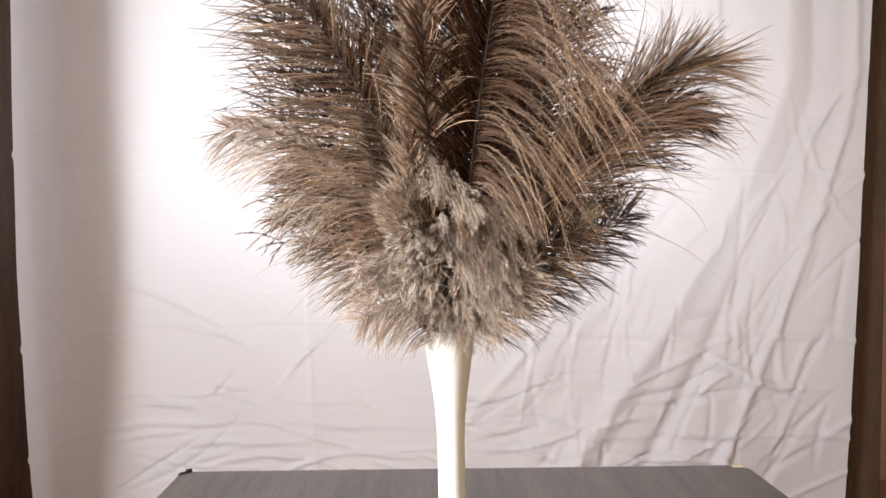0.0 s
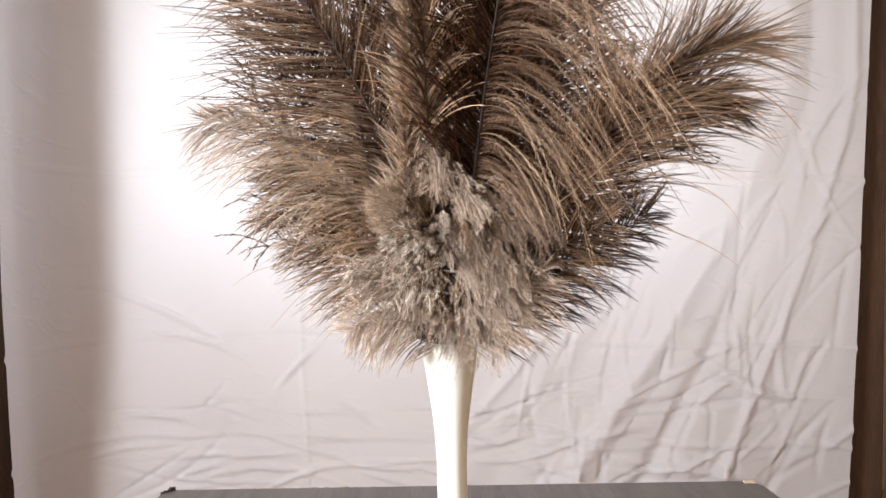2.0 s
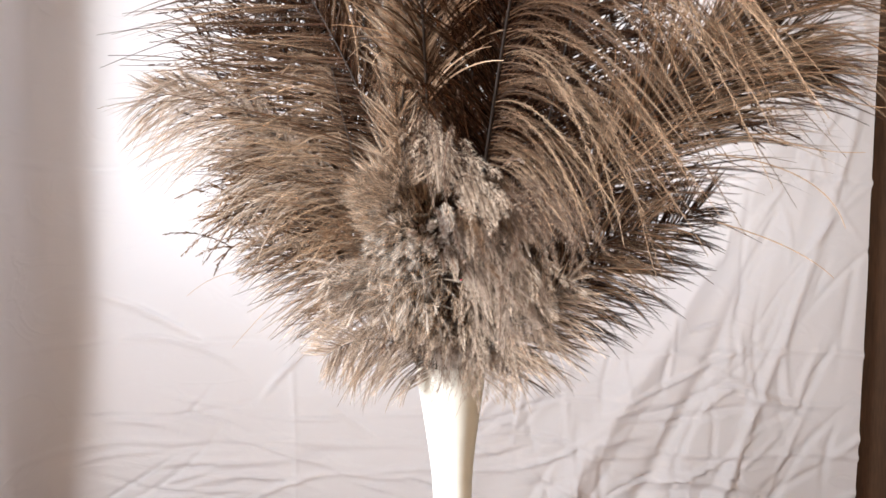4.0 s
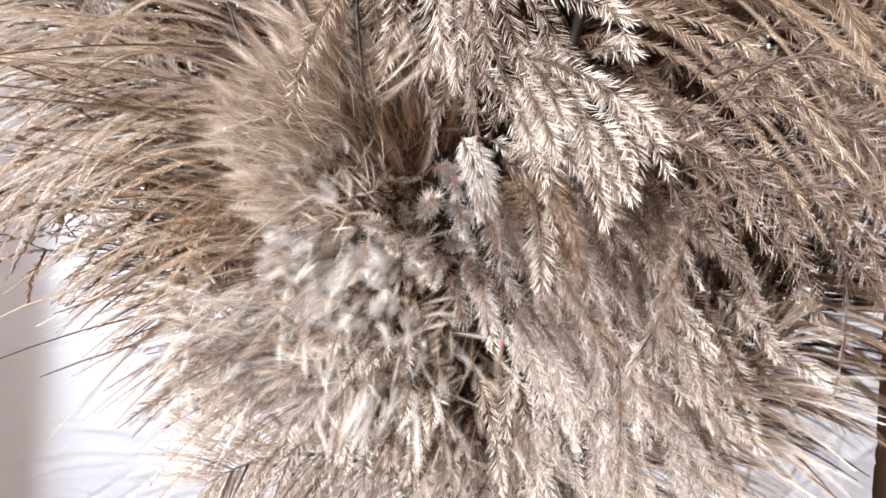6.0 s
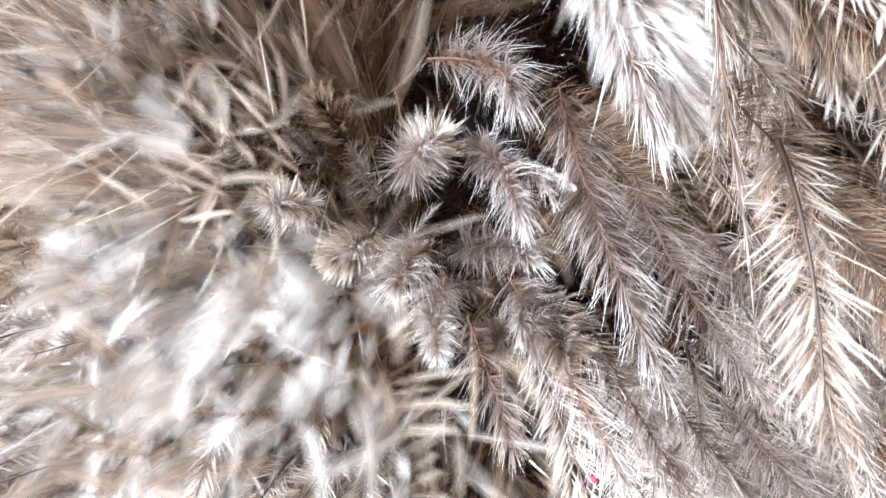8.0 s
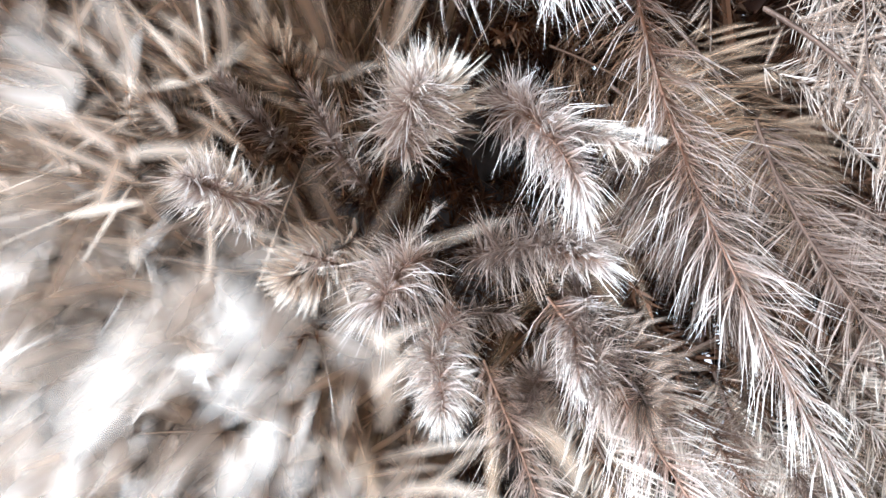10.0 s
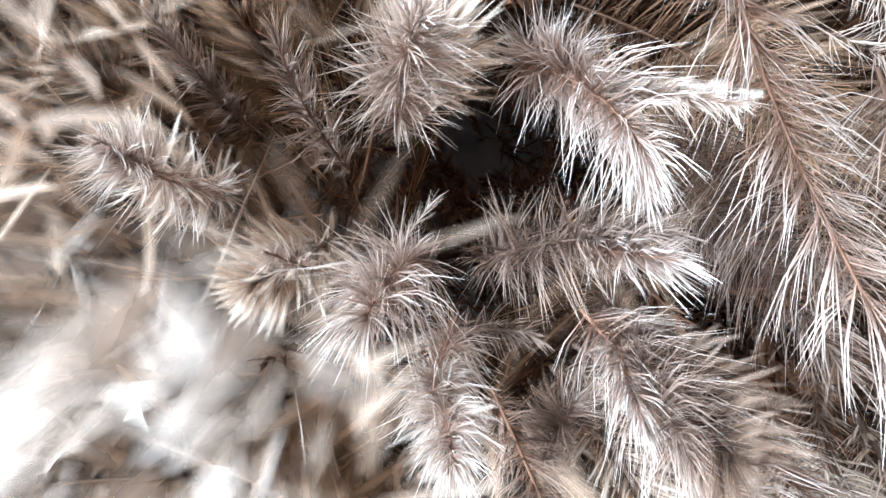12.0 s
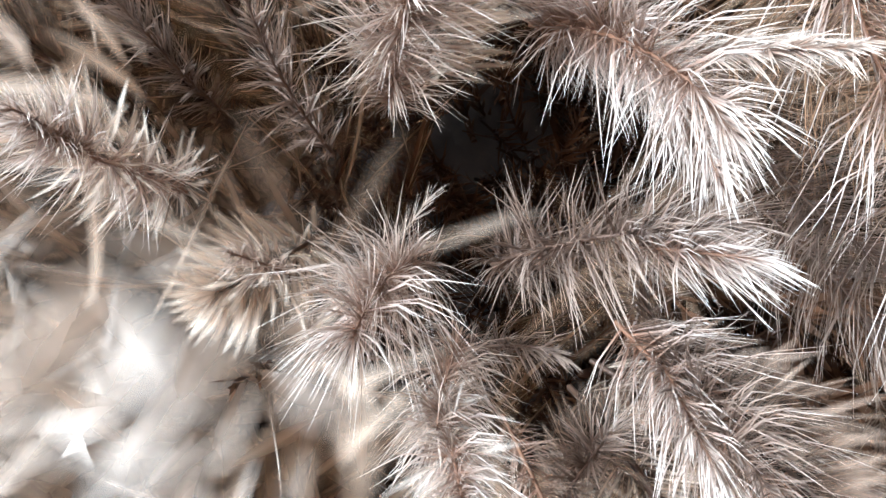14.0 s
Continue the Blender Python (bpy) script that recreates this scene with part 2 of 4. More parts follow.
def silk(name, label, mat, pts, wide, shade, parent):
    """Soft down strands: flat, dense along the middle and thinning out to both edges and the tip."""
    n, k, _ = pts.shape
    u = np.linspace(0, 1, k)
    t = unit(np.gradient(pts, axis=1))
    side = unit(np.cross(t, np.array([0, -1.0, 0]) + rng.normal(0, 0.5, (n, 1, 3))))
    w = (wide / 2 * rng.uniform(0.6, 1.3, (n, 1)) * (0.45 + 0.55 * np.sin(np.pi * (0.1 + 0.75 * u))))[..., None]
    v = np.stack([pts - side * w, pts, pts + side * w], 2).reshape(-1, 3)
    a = ((np.arange(n)[:, None] * k + np.arange(k - 1)[None]) * 3).ravel()
    quads = np.concatenate([np.stack([a + c, a + c + 1, a + c + 4, a + c + 3], 1) for c in (0, 1)])
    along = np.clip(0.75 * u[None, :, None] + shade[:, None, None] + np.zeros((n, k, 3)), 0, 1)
    ob = soup(name, v - SHIFT, quads, along, mat, parent, label)
    cover = np.zeros((n, k, 3), np.float32)
    cover[:, :, 1] = np.clip(u / 0.1, 0, 1) * (1 - u**4)
    ob.data.attributes.new("cover", "FLOAT", "POINT").data.foreach_set("value", cover.ravel())
    ob.data.shade_smooth()
    return tagged(ob, kind="stuff")


def joined(*pieces):
    vs, ts, us, o = [], [], [], 0
    for v, t, u in pieces:
        vs.append(v), ts.append(t + o), us.append(u)
        o += len(v)
    return np.concatenate(vs), np.concatenate(ts), np.concatenate(us)


def bow(base, mid, tip, n):
    """A smooth arc from base through mid to tip."""
    a, m, c = (np.array(p, float) for p in (base, mid, tip))
    b = 2 * m - (a + c) / 2
    u = np.linspace(0, 1, n)[:, None]
    return (1 - u) ** 2 * a + 2 * u * (1 - u) * b + u**2 * c


def tube(line, r0, r1, sides=6):
    n = len(line)
    t = unit(np.gradient(line, axis=0))
    s1 = unit(np.cross(t, np.array([0.31, 0.9, 0.2])))
    s2 = np.cross(t, s1)
    r = np.linspace(r0, r1, n)[:, None, None]
    a = np.linspace(0, 2 * np.pi, sides, endpoint=False)[None, :, None]
    v = (line[:, None] + r * (s1[:, None] * np.cos(a) + s2[:, None] * np.sin(a))).reshape(-1, 3)
    i, j = np.meshgrid(np.arange(n - 1), np.arange(sides), indexing="ij")
    p, q = i * sides + j, i * sides + (j + 1) % sides
    tris = np.concatenate([np.stack([p, q, q + sides], -1).reshape(-1, 3), np.stack([p, q + sides, p + sides], -1).reshape(-1, 3)])
    return v, tris, np.repeat(np.linspace(0, 1, n), sides)


HOLE_A, HOLE_B = np.array([-0.0014, 0.5033, 1.3025]), np.array([0.0087, 0.5490, 1.3162])


def cleared(pts, near=0.026, depth=0.507):
    """Leaves open the hollow in the front of the head and the dark gap that runs on into it."""
    off = np.hypot(pts[..., 0] + 0.003, pts[..., 2] - 1.303)
    room = np.where(pts[..., 1] < 0.44, 0.75 * near, np.where(pts[..., 1] < depth, near, 0.0))
    way = HOLE_B - HOLE_A
    k = np.clip(((pts - HOLE_A) @ way) / (way @ way), 0, 1)
    deep = np.linalg.norm(pts - HOLE_A - k[..., None] * way, axis=-1) < 0.0032 + 0.0010 * k
    return pts[~((off < room) | deep).any(1)]


# ---- the room ----
def slab(name, x0, x1, y0, y1, z0, z1, mat, label):
    bm = bmesh.new()
    box(bm, x0, x1, y0, y1, z0, z1)
    return tagged(part(name, bm, mat), label, "", "", "structure")


slab("floor", -2.8, 2.8, -2.8, 3.9, -0.1, 0.0, OAK, "brown oak floor of the room")
slab("ceiling", -2.8, 2.8, -2.8, 3.9, 2.7, 2.8, CEIL, "white painted ceiling")
slab("wall_south", -2.8, 2.8, -2.8, -2.6, 0.0, 2.7, PLASTER, "warm beige plaster wall")
slab("wall_east", 2.6, 2.8, -2.6, 3.9, 0.0, 2.7, PLASTER, "warm beige plaster wall")


def wall_with_opening(name, along_x, at, thick, lo, hi, o0, o1, z0, z1):
    bm = bmesh.new()
    for a0, a1, b0, b1 in ((lo, o0, 0, 2.7), (o1, hi, 0, 2.7), (o0, o1, 0, z0), (o0, o1, z1, 2.7)):
        if along_x:
            box(bm, a0, a1, at, at + thick, b0, b1)
        else:
            box(bm, at, at + thick, a0, a1, b0, b1)
    return tagged(part(name, bm, PLASTER), "warm beige plaster wall with a window opening", "", "", "structure")


wall_with_opening("wall_north", True, 3.5, 0.2, -2.6, 2.6, -1.45, 1.15, 1.2, 2.62)
wall_with_opening("wall_west", False, -2.8, 0.2, -2.6, 3.9, -1.65, -0.45, 1.3, 2.5)


def post(name, x0, x1, label):
    bm = bmesh.new()
    box(bm, x0, x1, 3.12, 3.2, 0.0, 2.7, 0.006)
    box(bm, x0 + 0.012, x1 - 0.012, 3.106, 3.12, 0.02, 2.68, 0.004)
    return tagged(part(name, bm, WALNUT), label, "post")


post("wooden_post", 1.72, 1.945, "dark brown wooden upright beside the sheet")


# Added board, nearly all out of view, keeps side light off the sheet's left.
def shading_door():
    root = tagged(new("door"), "brown wooden board added to shade the left of the sheet", "door")
    bm = bmesh.new()
    box(bm, -2.03, -1.99, 1.30, 3.12, 0.01, 2.6, 0.003)
    leaf = part("leaf", bm, WALNUT, root)
    for y0, y1 in ((1.42, 2.14), (2.28, 3.0)):
        for z0, z1 in ((0.15, 0.95), (1.10, 2.45)):
            bm = bmesh.new()
            box(bm, -1.989, -1.982, y0, y1, z0, z1, 0.003)
            part("panel", bm, WALNUT, leaf)
    return root


shading_door()

# ---- the bed sheet ----
SHEET_Y = 3.0


def crease(d, wide):
    return np.exp(-((d / wide) ** 2))


def hung_sheet():
    nx, nz = 360, 260
    u, w = np.meshgrid(np.linspace(0, 1, nx), np.linspace(0, 1, nz))
    z = 0.03 + 2.6 * w
    left = -1.985 + 0.09 * (1 - w) ** 2.5
    right = 1.712 + 0.09 * w
    x = left + (right - left) * u
    y = np.full_like(x, SHEET_Y)
    # the left side turns forwards, shaped to fall into shade
    turned = np.clip((-1.34 - x) / 0.645, 0, 1) ** 2.2
    # soft hanging folds, deeper towards both sides
    edge = np.clip(np.abs(x) / 1.9, 0, 1) ** 2
    y += 0.022 * edge * np.sin(9.0 * x + 1.2 * np.sin(1.7 * z) + 0.7)
    y -= 0.60 * turned
    y += 0.030 * turned * np.sin(26 * u * (right - left) + 0.8 * z)
    x = x + 0.38 * turned
    # swags that fall from the upper right corner
    for k in range(9):
        cx, slope = 1.72 - 0.15 * k, 0.28 + 0.09 * k
        d = x - (cx - slope * np.maximum(0, 1.95 - z) ** 1.25)
        y += (0.024 + 0.010 * (k % 3)) * crease(d, 0.026 + 0.020 * (k % 4)) * np.clip((x + 0.1) / 0.7, 0, 1) * (1 if k % 2 else -1)
    # fold lines from the cupboard
    for x0 in (-0.64, -0.06, 0.51):
        y -= 0.006 * crease(x - x0 - 0.012 * np.sin(5 * z), 0.010)
    for z0 in (0.40, 0.83, 1.55):
        y -= 0.010 * crease(z - z0 + 0.02 * x + 0.012 * np.sin(3 * x) + 0.006 * np.sin(11 * x), 0.013)
    # single creases: short lines, level at the bottom, steep on the right
    r = random.Random(12)
    for k in range(190):
        if k % 3:
            px, pz, turn = r.uniform(0.2, 1.7), r.uniform(0.1, 2.0), r.gauss(1.15, 0.35)
        else:
            px, pz, turn = r.uniform(-1.4, 1.4), abs(r.gauss(0.35, 0.25)) + 0.1, r.gauss(0.15, 0.35)
        c, q, long, wide = math.cos(turn), math.sin(turn), r.uniform(0.06, 0.30), r.uniform(0.006, 0.016)
        a, b = (x - px) * c + (z - pz) * q, -(x - px) * q + (z - pz) * c
        b = b + r.uniform(-0.8, 0.8) * a * a
        y += r.choice((-1, 1)) * r.uniform(0.009, 0.020) * (0.7 if k % 3 else 1.35) * np.exp(-((a / long) ** 2) - (b / wide) ** 2)
    for scale, amount, seed in ((1.3, 0.012, 3.1), (3.1, 0.005, 9.7)):
        field = np.array([noise.noise((a * scale + seed, b * scale + 0.5 * seed, seed)) for a, b in zip(x.ravel(), z.ravel())]).reshape(x.shape)
        y += amount * field
    v = np.stack([x, y, z], -1).reshape(-1, 3)
    i, j = np.meshgrid(np.arange(nz - 1), np.arange(nx - 1), indexing="ij")
    a = (i * nx + j).ravel()
    quads = np.stack([a, a + 1, a + nx + 1, a + nx], 1)
    ob = soup("bed_sheet", v, quads, np.zeros(len(v)), SHEET, None)
    ob.data.shade_smooth()
    return tagged(ob, "creased white cotton bed sheet hung as a backdrop", "bed sheet")


hung_sheet()


# ---- the table ----
TOP = 0.90


def table():
    root = tagged(new("table"), "dark stained wooden table with chipped corners", "table")
    root.matrix_world = pose(0.03, 1.13, 0, 0, 0, 3.0)
    half = 0.475
    bm = bmesh.new()
    ring = [(-half + 0.012, 0.0), (-half, -0.014), (-half, -0.85), (half, -0.85), (half, -0.022), (half - 0.006, -0.012), (half - 0.024, 0.0)]
    low = [bm.verts.new((x, y, TOP - 0.025)) for x, y in ring]
    high = [bm.verts.new((x, y, TOP)) for x, y in ring]
    bm.faces.new(list(reversed(low))), bm.faces.new(high)
    for i in range(len(ring)):
        k = (i + 1) % len(ring)
        bm.faces.new((low[k], low[i], high[i], high[k]))
    bmesh.ops.recalc_face_normals(bm, faces=bm.faces)
    bmesh.ops.bevel(bm, geom=list(bm.edges), offset=0.0012, segments=1, affect="EDGES")
    top = part("tabletop", bm, BOARD, root)
    # torn veneer at the corner and flakes along the worn far edge
    bm = bmesh.new()
    r = random.Random(4)
    for i in range(9):
        x, y = -half + 0.002 + 0.0016 * i, -0.014 + 0.0016 * i
        box(bm, x - 0.0025, x + 0.0025, y - 0.002, y + 0.002, TOP - 0.004, TOP + r.uniform(0.001, 0.006), 0.0006)
    part("torn_veneer", bm, QUILL, top, "lifted black splinters of veneer")
    bm = bmesh.new()
    for i in range(26):
        x = -half + 0.03 + abs(r.gauss(0, 0.22))
        s = r.uniform(0.001, 0.004)
        if x < half - 0.03:
            box(bm, x - s, x + s, -0.0022, 0.0015, TOP - 0.003, TOP + 0.0008, 0.0004)
    box(bm, half - 0.026, half - 0.008, -0.012, -0.004, TOP - 0.006, TOP + 0.003, 0.001)
    box(bm, half - 0.002, half + 0.001, -0.052, -0.047, TOP - 0.004, TOP + 0.001, 0.0005)
    tagged(part("worn_edge", bm, RAW, top, "pale bare wood where the veneer is chipped"), kind="stuff")
    for x in (-half + 0.05, half - 0.05):
        for y in (-0.06, -0.79):
            bm = bmesh.new()
            box(bm, x - 0.025, x + 0.025, y - 0.025, y + 0.025, 0, TOP - 0.025, 0.003)
            part("leg", bm, BOARD, root)
    bm = bmesh.new()
    box(bm, -half + 0.07, half - 0.07, -0.07, -0.05, TOP - 0.10, TOP - 0.025, 0.002)
    part("apron", bm, BOARD, root)
    return root


table()

# ---- the feather duster ----
AX, AY = 0.0092, 0.585
duster = tagged(new("feather_duster"), "brown ostrich feather duster with ivory plastic handle standing on table", "feather duster")
duster.location = (AX, AY, TOP)
bpy.context.view_layer.update()
SHIFT = np.array([AX, AY, TOP])


def handle():
    bm = bmesh.new()
    prof = [(0.0, 0.0), (0.011, 0.0), (0.0128, 0.003), (0.0130, 0.03), (0.0122, 0.10), (0.0119, 0.16), (0.0119, 0.222), (0.0130, 0.245), (0.0146, 0.260), (0.0167, 0.275), (0.0194, 0.293), (0.0214, 0.306), (0.0221, 0.316), (0.0212, 0.3185), (0.0197, 0.317), (0.0187, 0.30), (0.0, 0.298)]
    rings, sides = [], 40
    for r, z in prof:
        rings.append([bm.verts.new((r * math.cos(2 * math.pi * k / sides) + 0.0035 - 0.016 * z, r * math.sin(2 * math.pi * k / sides), z)) for k in range(sides)] if r else [bm.verts.new((0.0035 - 0.016 * z, 0, z))])
    for a, b in zip(rings, rings[1:]):
        for k in range(sides):
            q = (k + 1) % sides
            if len(a) == 1:
                bm.faces.new((a[0], b[q], b[k]))
            elif len(b) == 1:
                bm.faces.new((a[k], a[q], b[0]))
            else:
                bm.faces.new((a[k], a[q], b[q], b[k]))
    return part("handle", bm, PLASTIC, duster, "ivory plastic handle flaring to a cup", True)


handle()
# core of bound quills, its near-black colour standing in for the hollow's shade
bm = bmesh.new()
bmesh.ops.create_uvsphere(bm, u_segments=20, v_segments=14, radius=1, matrix=Matrix.Translation((-0.006, 0.016, 0.385)) @ Matrix.Diagonal((0.042, 0.016, 0.080, 1)))
for v in bm.verts:
    v.co += Vector((1, 1, 0)) * 0.002 * noise.noise(v.co * 90)
part("quill_core", bm, QUILL, duster, "bound feather quills, blackened for the shaded hollow", True)


def side_barbs(line, s0, count, sign, spec, facing, steps, power, grow):
    long, angle, bend = spec
    s = np.clip(np.linspace(s0, 1.0, count) + rng.normal(0, 0.25 / count, count), 0, 1)
    pos = s * (len(line) - 1)
    i = np.minimum(pos.astype(int), len(line) - 2)
    f = (pos - i)[:, None]
    start = line[i] * (1 - f) + line[i + 1] * f
    t = unit(line[i + 1] - line[i])
    side = unit(np.cross(t, np.array(facing, float))) * sign
    a = np.radians(angle * (1.1 - 0.55 * s**3) + rng.normal(0, 5, count))[:, None]
    clump = np.repeat(rng.normal(0, 1, (count // 4 + 1, 3)), 4, 0)[:count]
    way = t * np.cos(a) + side * np.sin(a) + clump * 0.07 + rng.normal(0, 0.04, (count, 3))
    length = long * (0.55 + 0.45 * np.sin(np.pi * np.clip(0.15 + 0.8 * s, 0, 1))) * (1 - 0.35 * s**4) * rng.uniform(0.8, 1.12, count)
    if grow:
        length *= np.clip((s - 0.18) / 0.40, 0.25, 1)
    turn = np.array(bend, float)[None] * rng.uniform(0.75, 1.25, (count, 1)) + clump * 0.33 + rng.normal(0, 0.12, (count, 3))
    return strands(start, way, length, turn, steps, power)


def plume(label, mat, base, mid, tip, left, right, count=75, s0=0.2, facing=(0, -1, 0), hairs=70, hair=0.0026, steps=9, quill=0.0009, thick=0.00034, power=1.3, core=0.0011, lean=26.0, rows=1.5, trim=0, grow=False, silky=0.0, fade=0.0, soft=None, keep=4):
    line = bow(base, mid, tip, 30)
    v, t, u = tube(line[trim:], quill, 0.0002)
    shaft = soup("feather", v - SHIFT, t, u, QUILL, duster, label)
    pts = []
    for sign, spec in ((-1, left), (1, right)):
        if spec:
            pts.append(side_barbs(line, s0, int(count * rows), sign, spec, facing, steps, power, grow))
    pts = cleared(np.concatenate(pts), 0.026, 0.514)
    if silky:
        high = np.clip((pts[:, 0, 2] - base[2]) / (tip[2] - base[2]), 0, 1)
        shade = rng.uniform(-0.15, 0.35, len(pts)) - fade * high
        silk("vane", "", soft, pts, silky, shade, shaft)
        pts = pts[::keep]
    shade = np.repeat(rng.uniform(-0.35, 0.5, len(pts) // 3 + 1), 3)[: len(pts)] + rng.uniform(-0.1, 0.1, len(pts))
    if fade:
        shade -= fade * np.clip((pts[:, 0, 2] - base[2]) / (tip[2] - base[2]), 0, 1)
    v, t, u = joined(ribbons(pts, core, shade), barbules(pts, int(hairs * 1.5), hair * 0.8, thick, shade, lean, 0.8))
    vane = soup("vane", v - SHIFT, t, u, mat, shaft)
    tagged(vane, kind="stuff")
    return shaft


# back of the head
plume("dark brown ostrich plume", DARK, (0.0099, 0.6018, 1.2124), (0.0046, 0.6223, 1.3858), (-0.0005, 0.6348, 1.6358), (0.11, 50, (-0.3, 0, 0.1)), (0.11, 50, (0.3, 0, 0.1)), 90, thick=0.0009, hairs=46, rows=2.2, core=0.0015, silky=0.0019, soft=SILK_DARK, keep=1)
plume("dark brown ostrich plume", DARK, (0.0072, 0.6108, 1.2109), (-0.0770, 0.6492, 1.3786), (-0.1454, 0.6702, 1.5960), (0.10, 55, (-0.4, 0, -0.2)), (0.09, 45, (0.2, 0, 0.1)), 80, thick=0.0009, hairs=46, rows=2.2, core=0.0015, silky=0.0019, soft=SILK_DARK, keep=1)
plume("dark brown ostrich plume", DARK, (0.0124, 0.6108, 1.2110), (0.0778, 0.6311, 1.3710), (0.1071, 0.6431, 1.5922), (0.10, 50, (-0.2, 0, 0)), (0.075, 50, (0.5, 0, -0.5)), 80, thick=0.0009, hairs=46, rows=2.2, core=0.0015, silky=0.0019, soft=SILK_DARK, keep=1)
plume("dark brown ostrich plume", DARK, (0.0149, 0.6018, 1.2124), (0.0913, 0.6122, 1.3082), (0.1518, 0.6134, 1.3942), (0.08, 45, (0, 0, 0.2)), (0.065, 50, (0.3, 0, -0.6)), 80, thick=0.0009, hairs=46, rows=2.2, core=0.0015, silky=0.0019, soft=SILK_DARK, keep=1)
plume("dark brown ostrich plume", DARK, (0.0048, 0.6018, 1.2124), (-0.0735, 0.6210, 1.2980), (-0.1402, 0.6399, 1.3619), (0.075, 50, (-0.4, 0, -0.5)), (0.08, 45, (-0.1, 0, 0.3)), 80, thick=0.0009, hairs=46, rows=2.2, core=0.0015, silky=0.0019, soft=SILK_DARK, keep=1)
plume("dark brown ostrich plume", DARK, (0.0099, 0.6019, 1.2174), (0.0150, 0.5947, 1.3430), (0.0287, 0.5515, 1.4768), (0.085, 50, (-0.3, 0.1, 0.1)), (0.085, 50, (0.3, 0.1, 0)), 90, thick=0.0009, hairs=46, rows=2.2, core=0.0015, silky=0.0019, soft=SILK_DARK, keep=1)
plume("dark brown ostrich plume", DARK, (0.0097, 0.6199, 1.2147), (-0.0330, 0.6403, 1.3882), (-0.0492, 0.6529, 1.6457), (0.08, 50, (-0.3, 0, 0.1)), (0.08, 50, (0.3, 0, 0.1)), 75, thick=0.0011, hairs=46, silky=0.0019, soft=SILK_DARK, keep=1)
plume("dark brown ostrich plume", DARK, (0.0097, 0.6199, 1.2147), (0.0468, 0.6403, 1.3878), (0.0604, 0.6529, 1.6443), (0.08, 50, (-0.3, 0, 0.1)), (0.075, 50, (0.3, 0, 0.1)), 75, thick=0.0011, hairs=46, silky=0.0019, soft=SILK_DARK, keep=1)
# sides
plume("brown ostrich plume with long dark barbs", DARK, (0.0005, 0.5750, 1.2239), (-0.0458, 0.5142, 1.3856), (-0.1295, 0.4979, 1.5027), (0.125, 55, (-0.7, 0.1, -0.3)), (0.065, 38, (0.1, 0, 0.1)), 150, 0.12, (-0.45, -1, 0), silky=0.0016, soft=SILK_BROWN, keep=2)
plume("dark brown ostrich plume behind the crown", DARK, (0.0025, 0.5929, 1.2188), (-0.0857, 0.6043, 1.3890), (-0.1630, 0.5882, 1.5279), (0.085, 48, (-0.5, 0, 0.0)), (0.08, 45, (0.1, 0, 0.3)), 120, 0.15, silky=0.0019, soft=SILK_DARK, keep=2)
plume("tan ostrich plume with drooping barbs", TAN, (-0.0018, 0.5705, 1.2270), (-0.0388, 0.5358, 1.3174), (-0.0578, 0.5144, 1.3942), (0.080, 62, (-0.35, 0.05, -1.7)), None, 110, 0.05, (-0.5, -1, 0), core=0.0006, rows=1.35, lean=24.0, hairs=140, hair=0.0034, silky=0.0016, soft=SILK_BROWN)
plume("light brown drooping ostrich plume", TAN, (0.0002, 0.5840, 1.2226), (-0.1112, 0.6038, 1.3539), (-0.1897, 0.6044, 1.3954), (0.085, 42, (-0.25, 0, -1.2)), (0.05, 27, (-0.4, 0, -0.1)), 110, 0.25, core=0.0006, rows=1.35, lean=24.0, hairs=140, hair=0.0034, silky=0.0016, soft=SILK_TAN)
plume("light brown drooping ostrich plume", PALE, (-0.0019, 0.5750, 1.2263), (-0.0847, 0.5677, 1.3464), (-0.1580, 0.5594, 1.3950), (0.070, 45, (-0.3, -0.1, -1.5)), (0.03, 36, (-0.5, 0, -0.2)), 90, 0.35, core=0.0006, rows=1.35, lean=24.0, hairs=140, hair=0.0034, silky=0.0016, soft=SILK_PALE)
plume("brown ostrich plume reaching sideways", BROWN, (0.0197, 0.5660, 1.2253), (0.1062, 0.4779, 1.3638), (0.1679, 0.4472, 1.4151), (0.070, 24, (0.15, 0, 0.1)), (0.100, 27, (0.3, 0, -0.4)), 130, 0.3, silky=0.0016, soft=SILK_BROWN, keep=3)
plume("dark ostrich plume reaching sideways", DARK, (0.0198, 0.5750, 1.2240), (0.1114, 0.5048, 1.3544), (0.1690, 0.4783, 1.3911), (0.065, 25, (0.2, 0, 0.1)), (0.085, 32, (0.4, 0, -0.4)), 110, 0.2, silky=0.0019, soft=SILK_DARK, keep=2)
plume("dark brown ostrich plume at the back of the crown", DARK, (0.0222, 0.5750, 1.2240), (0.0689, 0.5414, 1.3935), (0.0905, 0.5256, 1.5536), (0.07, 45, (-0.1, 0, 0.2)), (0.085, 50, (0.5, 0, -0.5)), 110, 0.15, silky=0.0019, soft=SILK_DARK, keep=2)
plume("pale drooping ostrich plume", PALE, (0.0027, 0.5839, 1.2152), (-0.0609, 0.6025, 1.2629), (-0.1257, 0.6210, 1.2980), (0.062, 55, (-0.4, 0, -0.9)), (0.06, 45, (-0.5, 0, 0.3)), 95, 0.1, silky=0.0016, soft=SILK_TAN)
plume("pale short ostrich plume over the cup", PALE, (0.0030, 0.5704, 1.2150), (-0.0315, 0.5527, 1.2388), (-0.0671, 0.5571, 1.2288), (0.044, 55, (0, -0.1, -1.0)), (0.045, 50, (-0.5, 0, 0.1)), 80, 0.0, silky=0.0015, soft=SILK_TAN)
